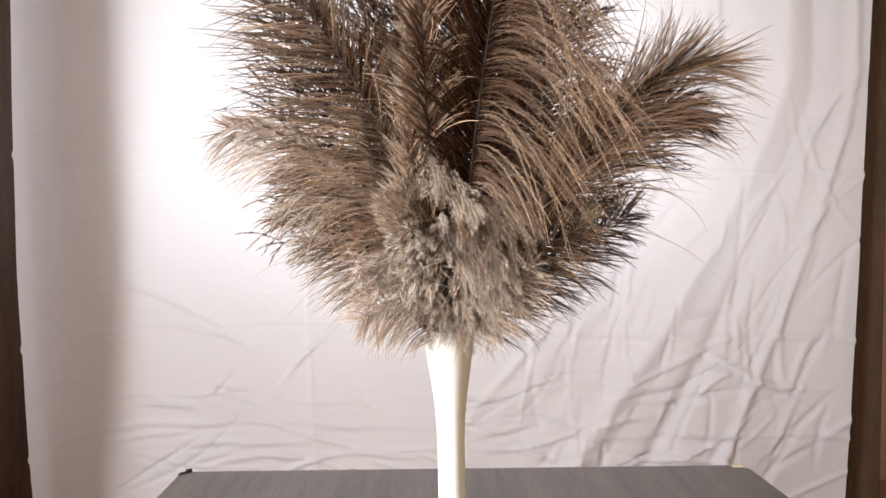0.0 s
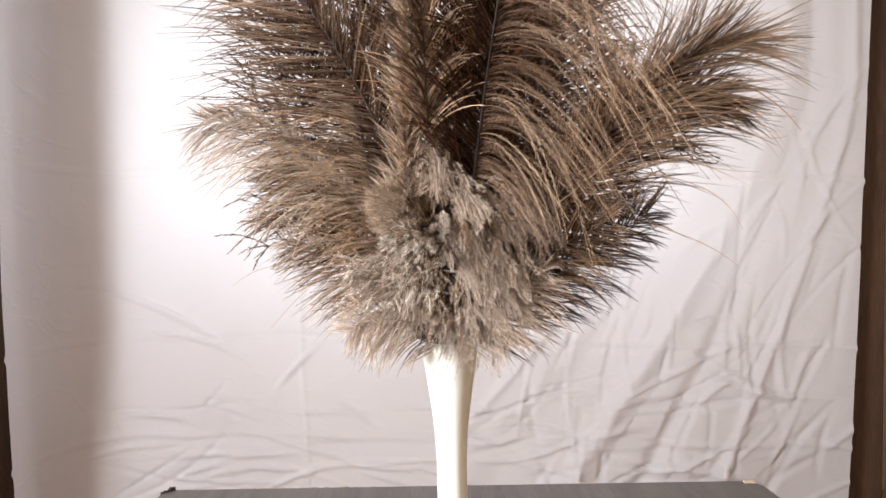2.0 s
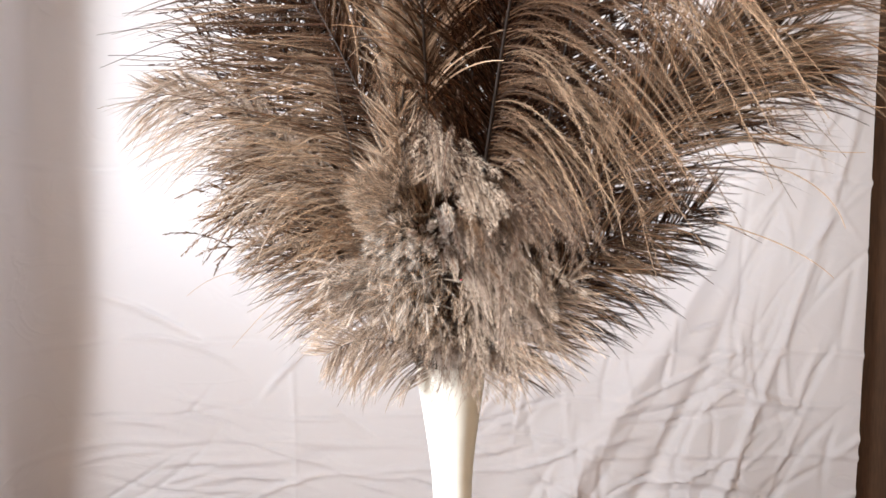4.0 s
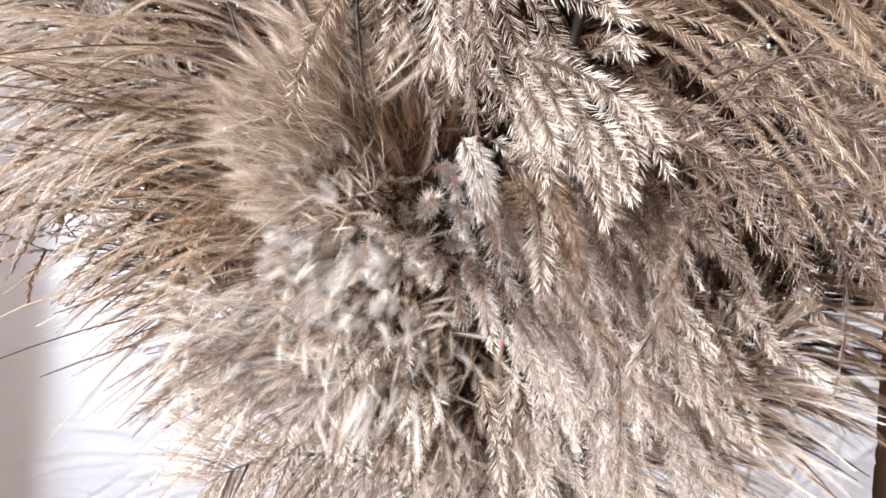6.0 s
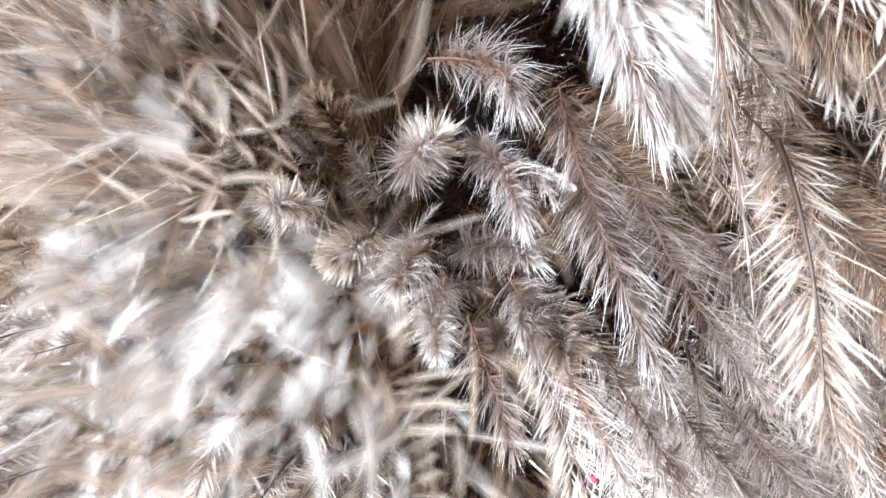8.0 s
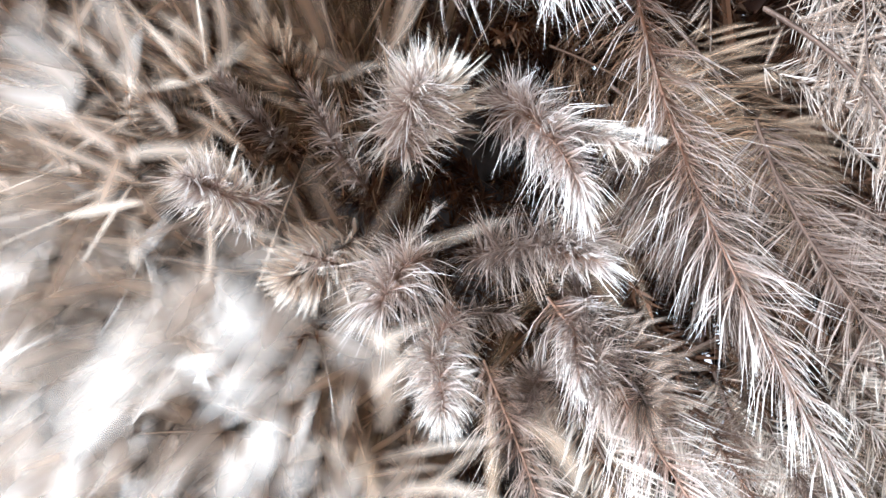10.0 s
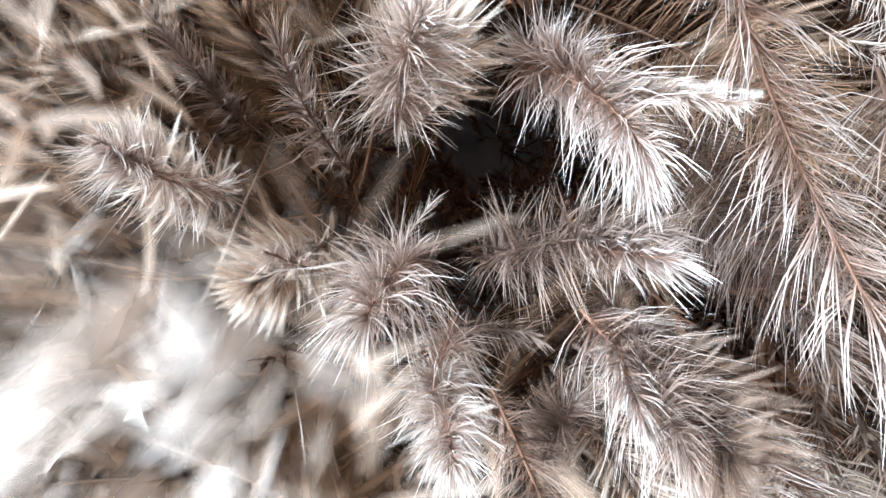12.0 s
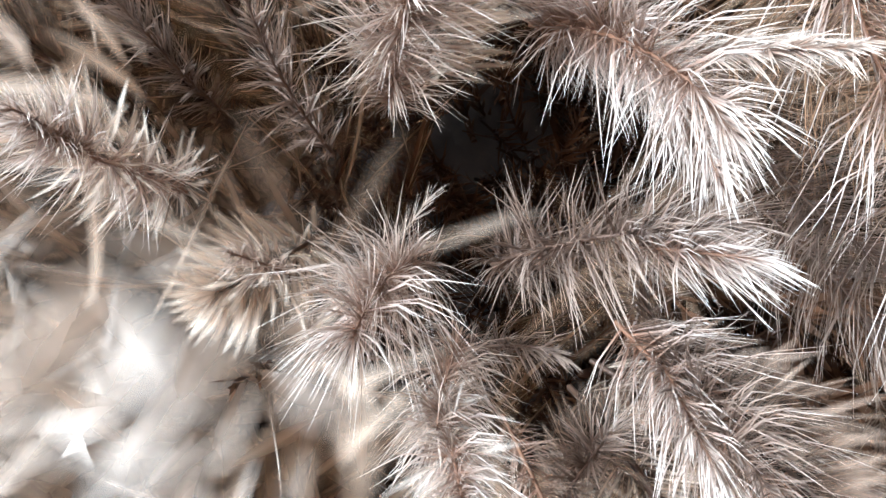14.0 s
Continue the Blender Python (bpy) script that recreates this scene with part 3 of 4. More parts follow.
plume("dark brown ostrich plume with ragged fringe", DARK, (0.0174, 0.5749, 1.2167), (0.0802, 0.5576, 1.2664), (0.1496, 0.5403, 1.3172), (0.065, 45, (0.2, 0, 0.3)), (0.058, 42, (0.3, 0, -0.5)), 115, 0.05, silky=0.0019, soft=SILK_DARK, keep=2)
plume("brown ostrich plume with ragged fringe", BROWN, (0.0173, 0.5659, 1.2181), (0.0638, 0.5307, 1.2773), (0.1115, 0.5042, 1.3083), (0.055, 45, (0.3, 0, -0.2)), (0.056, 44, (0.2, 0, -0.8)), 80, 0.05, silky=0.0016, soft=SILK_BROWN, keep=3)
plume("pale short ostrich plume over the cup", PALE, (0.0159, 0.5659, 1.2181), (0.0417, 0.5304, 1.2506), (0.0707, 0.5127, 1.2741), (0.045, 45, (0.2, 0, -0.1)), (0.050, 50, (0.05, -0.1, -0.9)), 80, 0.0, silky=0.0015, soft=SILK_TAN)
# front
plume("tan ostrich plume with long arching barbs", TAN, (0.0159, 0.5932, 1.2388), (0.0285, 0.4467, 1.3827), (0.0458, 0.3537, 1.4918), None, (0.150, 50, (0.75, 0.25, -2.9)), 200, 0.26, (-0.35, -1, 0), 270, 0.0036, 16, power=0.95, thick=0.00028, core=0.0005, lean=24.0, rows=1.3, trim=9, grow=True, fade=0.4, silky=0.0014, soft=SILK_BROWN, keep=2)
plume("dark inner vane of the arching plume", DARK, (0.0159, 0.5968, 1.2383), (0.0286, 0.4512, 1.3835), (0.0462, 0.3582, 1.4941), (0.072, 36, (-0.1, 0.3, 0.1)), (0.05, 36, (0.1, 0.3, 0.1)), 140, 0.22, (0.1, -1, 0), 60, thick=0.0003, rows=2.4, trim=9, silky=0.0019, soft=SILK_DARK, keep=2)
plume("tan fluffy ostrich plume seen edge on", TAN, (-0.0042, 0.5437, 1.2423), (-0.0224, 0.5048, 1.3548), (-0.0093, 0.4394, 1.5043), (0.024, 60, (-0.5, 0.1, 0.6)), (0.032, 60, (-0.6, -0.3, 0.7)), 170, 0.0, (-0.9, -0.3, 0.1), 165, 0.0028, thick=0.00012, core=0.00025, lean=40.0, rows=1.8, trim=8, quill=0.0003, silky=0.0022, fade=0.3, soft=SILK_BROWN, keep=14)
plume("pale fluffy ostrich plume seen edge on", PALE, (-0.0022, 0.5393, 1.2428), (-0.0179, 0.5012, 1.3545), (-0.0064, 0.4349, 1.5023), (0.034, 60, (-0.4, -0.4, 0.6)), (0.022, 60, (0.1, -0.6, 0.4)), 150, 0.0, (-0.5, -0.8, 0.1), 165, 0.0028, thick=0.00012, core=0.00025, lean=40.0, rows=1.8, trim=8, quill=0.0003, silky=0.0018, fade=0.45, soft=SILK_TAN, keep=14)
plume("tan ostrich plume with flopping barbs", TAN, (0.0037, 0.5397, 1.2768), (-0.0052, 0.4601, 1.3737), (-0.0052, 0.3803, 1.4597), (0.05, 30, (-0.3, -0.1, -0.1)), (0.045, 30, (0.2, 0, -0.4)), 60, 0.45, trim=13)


def plumule(line, count, hair, lean=48.0, flat=0.5):
    """Points of soft barbules on both sides of one barb."""
    s = np.sort(rng.uniform(0.03, 1, count))
    i = np.minimum((s * (len(line) - 1)).astype(int), len(line) - 2)
    f = (s * (len(line) - 1) - i)[:, None]
    start = line[i] * (1 - f) + line[i + 1] * f
    t = unit(line[i + 1] - line[i])
    s1 = unit(np.cross(t, np.array([0, -1.0, 0]) + rng.normal(0, 0.25, 3)))
    phi = (rng.normal(0, flat, count) + np.pi * rng.integers(0, 2, count))[:, None]
    side = s1 * np.cos(phi) + np.cross(t, s1) * np.sin(phi)
    a = np.radians(lean * (1.15 - 0.7 * s**3) + rng.normal(0, 7, count))[:, None]
    length = hair * (0.6 + 0.55 * np.sin(np.pi * np.clip(0.12 + 0.85 * s, 0, 1))) * rng.uniform(0.75, 1.15, count)
    return strands(start, t * np.cos(a) + side * np.sin(a), length, t * 0.25 + rng.normal(0, 0.06, (count, 3)), 3)


def soft_barb(base, mid, tip, hair, count, mat, wide=0.0008, lean=48.0, flat=0.6, label="soft downy feather barb"):
    line = bow(base, mid, tip, 14)
    v, t, u = tube(line, 0.00014, 0.00005, 5)
    stem = soup("barb", v - SHIFT, t, u * 0.3, UMBER, duster, label)
    silk("vane", "", mat, plumule(line, int(count * 1.5), hair, lean, flat), wide * 0.6, rng.uniform(-0.1, 0.3, int(count * 1.5)), stem)
    return stem


def barb(base, mid, tip, hair=0.003, count=160, mat=WHITE, flat=0.7, lean=52.0, wide=0.000055):
    """A single barb: its stem, barbules that cling together in small tufts, and a fine fuzz between them."""
    line = bow(base, mid, tip, 14)
    core = tube(line, 0.00010, 0.00004, 5)
    core = (core[0], core[1], core[2] * 0.15)
    shade = np.array([0.05])
    label = {"pale barb": "white-tipped feather barb, tips lightened as lit, with fine barbules", "cream barb": "cream feather barb with fine barbules", "umber barb": "umber feather barb with fine barbules"}.get(mat.name, "brown feather barb with fine barbules")
    tufts = barbules(line[None], int(count * 1.9), hair * 1.05, wide, shade, lean, flat * 0.8, 0.02, 0.18, 2, 0.72, 4, 0.35)
    fuzz = barbules(line[None], count * 3, hair * 0.7, 0.000022, shade - 0.1, lean, flat, 0.02, 0.12, 2, 0.6)
    v, t, u = joined(core, tufts, fuzz)
    return soup("barb", v - SHIFT, t, u, mat, duster, label)


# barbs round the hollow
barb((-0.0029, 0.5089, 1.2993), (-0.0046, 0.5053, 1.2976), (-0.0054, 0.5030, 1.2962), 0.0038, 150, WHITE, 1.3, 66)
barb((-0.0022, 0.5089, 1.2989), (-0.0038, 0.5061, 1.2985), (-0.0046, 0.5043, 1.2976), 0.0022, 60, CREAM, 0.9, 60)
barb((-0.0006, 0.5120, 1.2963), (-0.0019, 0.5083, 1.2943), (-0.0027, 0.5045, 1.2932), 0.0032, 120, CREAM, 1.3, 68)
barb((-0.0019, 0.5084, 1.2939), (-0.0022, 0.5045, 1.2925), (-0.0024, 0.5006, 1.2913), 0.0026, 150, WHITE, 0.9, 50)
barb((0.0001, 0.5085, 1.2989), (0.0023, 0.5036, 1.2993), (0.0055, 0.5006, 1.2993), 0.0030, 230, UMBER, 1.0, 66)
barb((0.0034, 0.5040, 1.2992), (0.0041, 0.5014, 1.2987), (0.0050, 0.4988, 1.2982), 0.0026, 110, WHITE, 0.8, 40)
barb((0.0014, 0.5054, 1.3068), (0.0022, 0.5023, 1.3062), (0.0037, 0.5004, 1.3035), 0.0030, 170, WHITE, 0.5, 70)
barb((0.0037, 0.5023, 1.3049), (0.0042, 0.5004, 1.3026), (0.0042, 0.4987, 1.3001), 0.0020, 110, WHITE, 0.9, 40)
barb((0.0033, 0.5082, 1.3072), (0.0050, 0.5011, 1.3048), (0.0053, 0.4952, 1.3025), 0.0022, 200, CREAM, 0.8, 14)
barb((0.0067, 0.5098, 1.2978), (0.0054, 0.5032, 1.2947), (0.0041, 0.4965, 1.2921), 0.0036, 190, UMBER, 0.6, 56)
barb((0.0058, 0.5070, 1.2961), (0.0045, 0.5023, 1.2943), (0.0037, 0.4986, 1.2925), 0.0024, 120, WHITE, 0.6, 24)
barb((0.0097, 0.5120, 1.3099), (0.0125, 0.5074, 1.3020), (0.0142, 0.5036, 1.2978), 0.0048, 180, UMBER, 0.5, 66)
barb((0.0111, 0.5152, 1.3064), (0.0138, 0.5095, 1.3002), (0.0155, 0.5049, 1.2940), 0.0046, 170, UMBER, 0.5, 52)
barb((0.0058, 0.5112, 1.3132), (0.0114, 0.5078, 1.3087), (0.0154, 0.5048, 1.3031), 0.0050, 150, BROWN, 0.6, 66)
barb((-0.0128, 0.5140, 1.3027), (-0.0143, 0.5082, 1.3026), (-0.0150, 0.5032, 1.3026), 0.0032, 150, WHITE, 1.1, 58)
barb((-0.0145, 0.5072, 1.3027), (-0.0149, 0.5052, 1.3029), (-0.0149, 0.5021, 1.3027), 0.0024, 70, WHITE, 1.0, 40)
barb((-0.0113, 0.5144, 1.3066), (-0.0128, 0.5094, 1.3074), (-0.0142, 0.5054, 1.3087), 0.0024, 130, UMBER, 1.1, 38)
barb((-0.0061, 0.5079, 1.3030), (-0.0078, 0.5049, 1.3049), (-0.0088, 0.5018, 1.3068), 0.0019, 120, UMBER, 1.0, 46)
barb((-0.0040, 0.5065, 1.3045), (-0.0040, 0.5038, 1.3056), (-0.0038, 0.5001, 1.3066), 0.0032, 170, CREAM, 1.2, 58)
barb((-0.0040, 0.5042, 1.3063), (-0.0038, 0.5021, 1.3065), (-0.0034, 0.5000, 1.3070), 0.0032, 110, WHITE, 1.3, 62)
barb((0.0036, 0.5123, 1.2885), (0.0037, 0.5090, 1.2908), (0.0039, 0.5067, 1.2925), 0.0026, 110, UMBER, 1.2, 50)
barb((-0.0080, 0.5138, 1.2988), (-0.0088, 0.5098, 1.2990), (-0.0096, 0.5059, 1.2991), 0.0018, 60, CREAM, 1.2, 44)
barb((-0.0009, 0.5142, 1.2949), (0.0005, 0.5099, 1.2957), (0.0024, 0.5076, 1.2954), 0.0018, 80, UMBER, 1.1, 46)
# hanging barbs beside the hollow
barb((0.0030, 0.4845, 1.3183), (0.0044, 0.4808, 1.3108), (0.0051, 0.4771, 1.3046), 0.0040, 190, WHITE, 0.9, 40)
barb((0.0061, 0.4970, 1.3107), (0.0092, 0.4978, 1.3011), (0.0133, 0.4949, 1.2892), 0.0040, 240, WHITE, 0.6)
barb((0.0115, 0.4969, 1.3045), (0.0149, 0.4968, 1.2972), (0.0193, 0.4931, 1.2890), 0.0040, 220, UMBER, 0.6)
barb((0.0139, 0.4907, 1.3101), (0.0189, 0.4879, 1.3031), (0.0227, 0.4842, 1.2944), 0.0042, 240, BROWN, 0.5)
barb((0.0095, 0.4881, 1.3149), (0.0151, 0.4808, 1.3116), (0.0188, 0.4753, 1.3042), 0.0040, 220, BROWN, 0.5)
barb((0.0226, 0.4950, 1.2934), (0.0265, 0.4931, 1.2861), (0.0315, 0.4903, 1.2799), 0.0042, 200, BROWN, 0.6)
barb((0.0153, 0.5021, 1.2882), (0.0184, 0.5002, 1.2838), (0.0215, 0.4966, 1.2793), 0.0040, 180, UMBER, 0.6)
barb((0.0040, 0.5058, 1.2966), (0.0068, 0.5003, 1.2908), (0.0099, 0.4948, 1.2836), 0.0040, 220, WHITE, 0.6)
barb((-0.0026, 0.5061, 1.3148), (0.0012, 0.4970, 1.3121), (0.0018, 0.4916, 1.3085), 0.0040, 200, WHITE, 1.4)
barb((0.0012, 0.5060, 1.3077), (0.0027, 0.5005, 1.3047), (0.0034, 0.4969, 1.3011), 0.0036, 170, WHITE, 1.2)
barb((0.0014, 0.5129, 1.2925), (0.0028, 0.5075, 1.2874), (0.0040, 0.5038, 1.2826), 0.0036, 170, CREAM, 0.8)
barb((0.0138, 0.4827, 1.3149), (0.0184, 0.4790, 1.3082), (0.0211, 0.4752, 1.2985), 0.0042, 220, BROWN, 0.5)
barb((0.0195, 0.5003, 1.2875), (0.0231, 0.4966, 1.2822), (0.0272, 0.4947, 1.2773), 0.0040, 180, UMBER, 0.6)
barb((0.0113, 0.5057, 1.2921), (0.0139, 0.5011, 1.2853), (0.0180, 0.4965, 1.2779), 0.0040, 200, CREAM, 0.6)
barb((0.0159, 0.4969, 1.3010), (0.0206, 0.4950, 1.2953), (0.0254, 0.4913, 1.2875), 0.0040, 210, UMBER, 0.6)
# strands flopping over the front
barb((0.0068, 0.4611, 1.3515), (0.0034, 0.4693, 1.3290), (0.0086, 0.4762, 1.2996), 0.0040, 170, CREAM, 0.6, 34, 0.00008)
barb((-0.0118, 0.4731, 1.3506), (-0.0057, 0.4785, 1.3331), (-0.0015, 0.4838, 1.3155), 0.0030, 110, CREAM, 0.8, 30, 0.00008)
barb((-0.0030, 0.4683, 1.3562), (-0.0018, 0.4729, 1.3456), (0.0001, 0.4746, 1.3368), 0.0032, 90, CREAM, 0.8, 34, 0.00008)
barb((0.0101, 0.4824, 1.3326), (0.0233, 0.4822, 1.3280), (0.0322, 0.4799, 1.3205), 0.0040, 130, UMBER, 0.6, 46, 0.00008)
barb((0.0102, 0.4840, 1.3209), (0.0194, 0.4818, 1.3174), (0.0234, 0.4795, 1.3087), 0.0036, 120, UMBER, 0.6, 46, 0.00008)
barb((0.0381, 0.4803, 1.3336), (0.0360, 0.4777, 1.3165), (0.0385, 0.4752, 1.3023), 0.0034, 130, UMBER, 0.8, 36, 0.00008)
barb((0.0408, 0.4793, 1.3049), (0.0369, 0.4788, 1.2905), (0.0315, 0.4804, 1.2790), 0.0052, 150, CREAM, 0.5, 44, 0.00008)
barb((0.0395, 0.4781, 1.3275), (0.0511, 0.4741, 1.3288), (0.0561, 0.4715, 1.3148), 0.0038, 140, UMBER, 0.7, 44, 0.00008)
barb((0.0335, 0.4805, 1.3388), (0.0421, 0.4785, 1.3404), (0.0530, 0.4764, 1.3387), 0.0030, 100, UMBER, 0.7, 40, 0.00008)
barb((0.0306, 0.4865, 1.2815), (0.0317, 0.4878, 1.2632), (0.0311, 0.4911, 1.2437), 0.0032, 130, CREAM, 0.6, 36, 0.00008)
barb((0.0550, 0.4755, 1.3125), (0.0640, 0.4749, 1.2986), (0.0651, 0.4781, 1.2749), 0.0036, 150, UMBER, 0.6, 40, 0.00008)
barb((0.0313, 0.4863, 1.2774), (0.0375, 0.4860, 1.2706), (0.0451, 0.4858, 1.2637), 0.0036, 110, CREAM, 0.6, 48, 0.00008)
barb((0.0690, 0.4723, 1.3360), (0.0737, 0.4696, 1.3196), (0.0753, 0.4711, 1.3049), 0.0038, 130, UMBER, 0.6, 40, 0.00008)
barb((-0.0701, 0.5591, 1.3780), (-0.0779, 0.5635, 1.3679), (-0.0871, 0.5679, 1.3570), 0.0024, 110, WHITE, 0.8, 20)
barb((0.0305, 0.4640, 1.3333), (0.0347, 0.4596, 1.3368), (0.0393, 0.4577, 1.3349), 0.0026, 90, WHITE, 0.8, 30)


def wisp(base, mid, tip):
    line = bow(base, mid, tip, 16)
    core = tube(line, 0.00035, 0.00015, 5)
    v, t, u = joined((core[0], core[1], 0.4 + 0.6 * core[2]), barbules(line[None], 260, 0.0016, 0.0001, np.array([0.3]), 18.0, 1.0, 0.02, 0.1, 2))
    return soup("wisp", v - SHIFT, t, u, TAN, duster, "single straying tan barb")


wisp((-0.1154, 0.6207, 1.2720), (-0.1468, 0.6207, 1.2746), (-0.1758, 0.6205, 1.2589))
wisp((-0.0929, 0.6117, 1.2725), (-0.1162, 0.6114, 1.2519), (-0.1422, 0.6110, 1.2235))
wisp((0.1236, 0.4506, 1.3383), (0.1579, 0.4414, 1.3267), (0.1763, 0.4411, 1.3054))
wisp((0.1319, 0.4682, 1.3083), (0.1601, 0.4590, 1.2969), (0.1814, 0.4588, 1.2831))
wisp((0.1577, 0.4420, 1.3686), (0.1831, 0.4419, 1.3587), (0.2019, 0.4419, 1.3586))
wisp((0.1421, 0.4507, 1.3494), (0.1644, 0.4506, 1.3412), (0.1896, 0.4506, 1.3392))


def fluff(name, label, mat, centre, spread, way, bend, count, long, hairs, hair, wide=0.00016, flat=1.0, silky=0.0):
    """A tuft of loose barbs about a centre."""
    start = np.array(centre) + np.clip(rng.normal(size=(count, 3)), -1.6, 1.6) * np.array(spread)
    d = unit(np.array(way, float)[None] + rng.normal(0, 0.45, (count, 3)))
    pts = cleared(strands(start, d, long * rng.uniform(0.6, 1.2, count), np.array(bend, float)[None] + rng.normal(0, 0.3, (count, 3)), 7))
    shade = rng.uniform(-0.1, 0.3, len(pts))
    if silky:
        return silk(name, label, mat, pts, silky, shade, duster)
    v, t, u = joined(ribbons(pts, max(0.00016, wide * 1.1), shade), barbules(pts, hairs, hair, wide, shade, 24.0 if wide > 0.0005 else 46.0, flat, 0.05, 0.15, 2))
    return tagged(soup(name, v - SHIFT, t, u, mat, duster, label), kind="stuff")


# deep down in dark and brown: shade between the barbs put into its colour
fluff("down", "down deep in the head, darkened as shade", DARK, (0.0024, 0.5536, 1.3048), (0.020, 0.006, 0.035), (0, -0.8, -0.1), (0, -0.2, -0.5), 420, 0.026, 62, 0.0030, 0.0003)
fluff("down", "down deep in the head, darkened as shade", DARK, (0.0429, 0.5493, 1.3146), (0.022, 0.006, 0.030), (0.5, -0.8, -0.1), (0.3, -0.2, -0.5), 320, 0.030, 62, 0.0030, 0.0003)
fluff("down", "brown down deep in the head, toned for shaded gaps", BROWN, (-0.0346, 0.5582, 1.3095), (0.022, 0.006, 0.030), (-0.5, -0.8, 0.1), (-0.3, -0.2, -0.3), 200, 0.030, 110, 0.0028, 0.00014)
fluff("down", "brown down deep in the head, toned for shaded gaps", SILK_BROWN, (-0.0067, 0.5354, 1.2865), (0.014, 0.004, 0.014), (0, -0.9, -0.3), (0, -0.3, -0.8), 150, 0.018, 200, 0.0026, 0.00007, silky=0.002)
fluff("down", "pale down hanging below the hollow", PALE, (0.0247, 0.5059, 1.3008), (0.010, 0.004, 0.014), (0.3, -0.6, -0.8), (0.2, 0, -1), 70, 0.022, 260, 0.0026, 0.00008)
fluff("down", "pale down hanging below the hollow", PALE, (0.0360, 0.5127, 1.2756), (0.010, 0.004, 0.012), (0.3, -0.5, -0.9), (0.2, 0, -1), 60, 0.024, 240, 0.0026, 0.00009)
fluff("down", "pale down below the hollow", SILK_TAN, (-0.0020, 0.5351, 1.2659), (0.014, 0.006, 0.014), (-0.2, -0.9, -0.6), (0, -0.2, -0.8), 260, 0.010, 120, 0.0024, 0.00009, silky=0.0026)
fluff("down", "pale tuft above the cup", DOWN, (-0.0046, 0.5572, 1.2355), (0.016, 0.008, 0.010), (-0.1, -0.7, -0.6), (0, 0, -0.8), 130, 0.020, 90, 0.0024, 0.00014)
fluff("down", "grey-brown tuft above the cup", PALE, (0.0248, 0.5526, 1.2343), (0.014, 0.008, 0.012), (0.15, -0.6, -0.8), (0, 0, -0.9), 130, 0.022, 90, 0.0024, 0.00014)
fluff("down", "pale down beside the hollow", SILK_TAN, (-0.0219, 0.5265, 1.2958), (0.010, 0.005, 0.018), (-0.5, -0.8, 0.2), (-0.3, 0, -0.3), 260, 0.010, 200, 0.0026, 0.00009, silky=0.0026)
fluff("down", "soft tan down fanning from the hollow", SILK_TAN, (-0.0125, 0.5230, 1.3130), (0.004, 0.003, 0.006), (-0.6, -0.45, 0.6), (-0.3, -0.1, 0.1), 1100, 0.026, 0, 0, silky=0.0006)
fluff("down", "soft tan down fanning from the hollow", SILK_TAN, (-0.0230, 0.5120, 1.3190), (0.005, 0.004, 0.009), (-0.6, -0.45, 0.45), (-0.3, -0.1, 0.0), 800, 0.020, 0, 0, silky=0.0006)
fluff("down", "white down below the hollow", SILK_PALE, (-0.0200, 0.5231, 1.2945), (0.006, 0.003, 0.005), (-0.5, -0.4, -0.4), (0, 0.2, -0.4), 360, 0.010, 0, 0, silky=0.0050)
fluff("down", "tan down below the hollow", SILK_TAN, (-0.0122, 0.5263, 1.2924), (0.004, 0.003, 0.005), (-0.4, -0.4, -0.5), (0, 0.2, -0.4), 420, 0.008, 0, 0, silky=0.0030)
fluff("down", "white down left of the hollow", SILK_PALE, (-0.0263, 0.5254, 1.3001), (0.005, 0.003, 0.004), (-0.6, -0.4, 0.0), (0, 0.2, -0.4), 260, 0.010, 0, 0, silky=0.0050)
fluff("down", "soft tan down beside the hollow", SILK_TAN, (-0.0297, 0.5199, 1.3186), (0.005, 0.004, 0.005), (-0.6, -0.4, 0.4), (-0.1, 0.1, -0.1), 300, 0.016, 0, 0, silky=0.0030)
fluff("down", "soft tan down beside the hollow", SILK_TAN, (-0.0237, 0.5212, 1.3118), (0.005, 0.004, 0.005), (-0.6, -0.4, 0.3), (-0.1, 0.1, -0.1), 300, 0.016, 0, 0, silky=0.0030)
fluff("down", "soft tan down beside the hollow", SILK_TAN, (-0.0316, 0.5203, 1.3257), (0.005, 0.004, 0.005), (-0.6, -0.4, 0.4), (-0.1, 0.1, -0.1), 260, 0.016, 0, 0, silky=0.0030)
fluff("down", "soft tan down beside the hollow", SILK_TAN, (-0.0153, 0.5230, 1.3222), (0.006, 0.004, 0.006), (-0.5, -0.4, 0.6), (-0.1, 0.1, -0.1), 340, 0.018, 0, 0, silky=0.0030)
fluff("down", "soft tan down beside the hollow", SILK_TAN, (-0.0166, 0.5247, 1.3112), (0.004, 0.004, 0.005), (-0.5, -0.4, 0.6), (-0.1, 0.1, -0.1), 260, 0.014, 0, 0, silky=0.0030)
fluff("down", "soft tan down above the hollow", SILK_TAN, (-0.0065, 0.5306, 1.3279), (0.005, 0.004, 0.006), (-0.3, -0.4, 0.7), (-0.1, 0.1, -0.1), 260, 0.018, 0, 0, silky=0.0030)
fluff("down", "soft cream down beside the hollow", SILK_PALE, (-0.0247, 0.5119, 1.3123), (0.003, 0.003, 0.003), (-0.6, -0.3, 0.4), (-0.1, 0.1, -0.1), 200, 0.008, 0, 0, silky=0.0030)
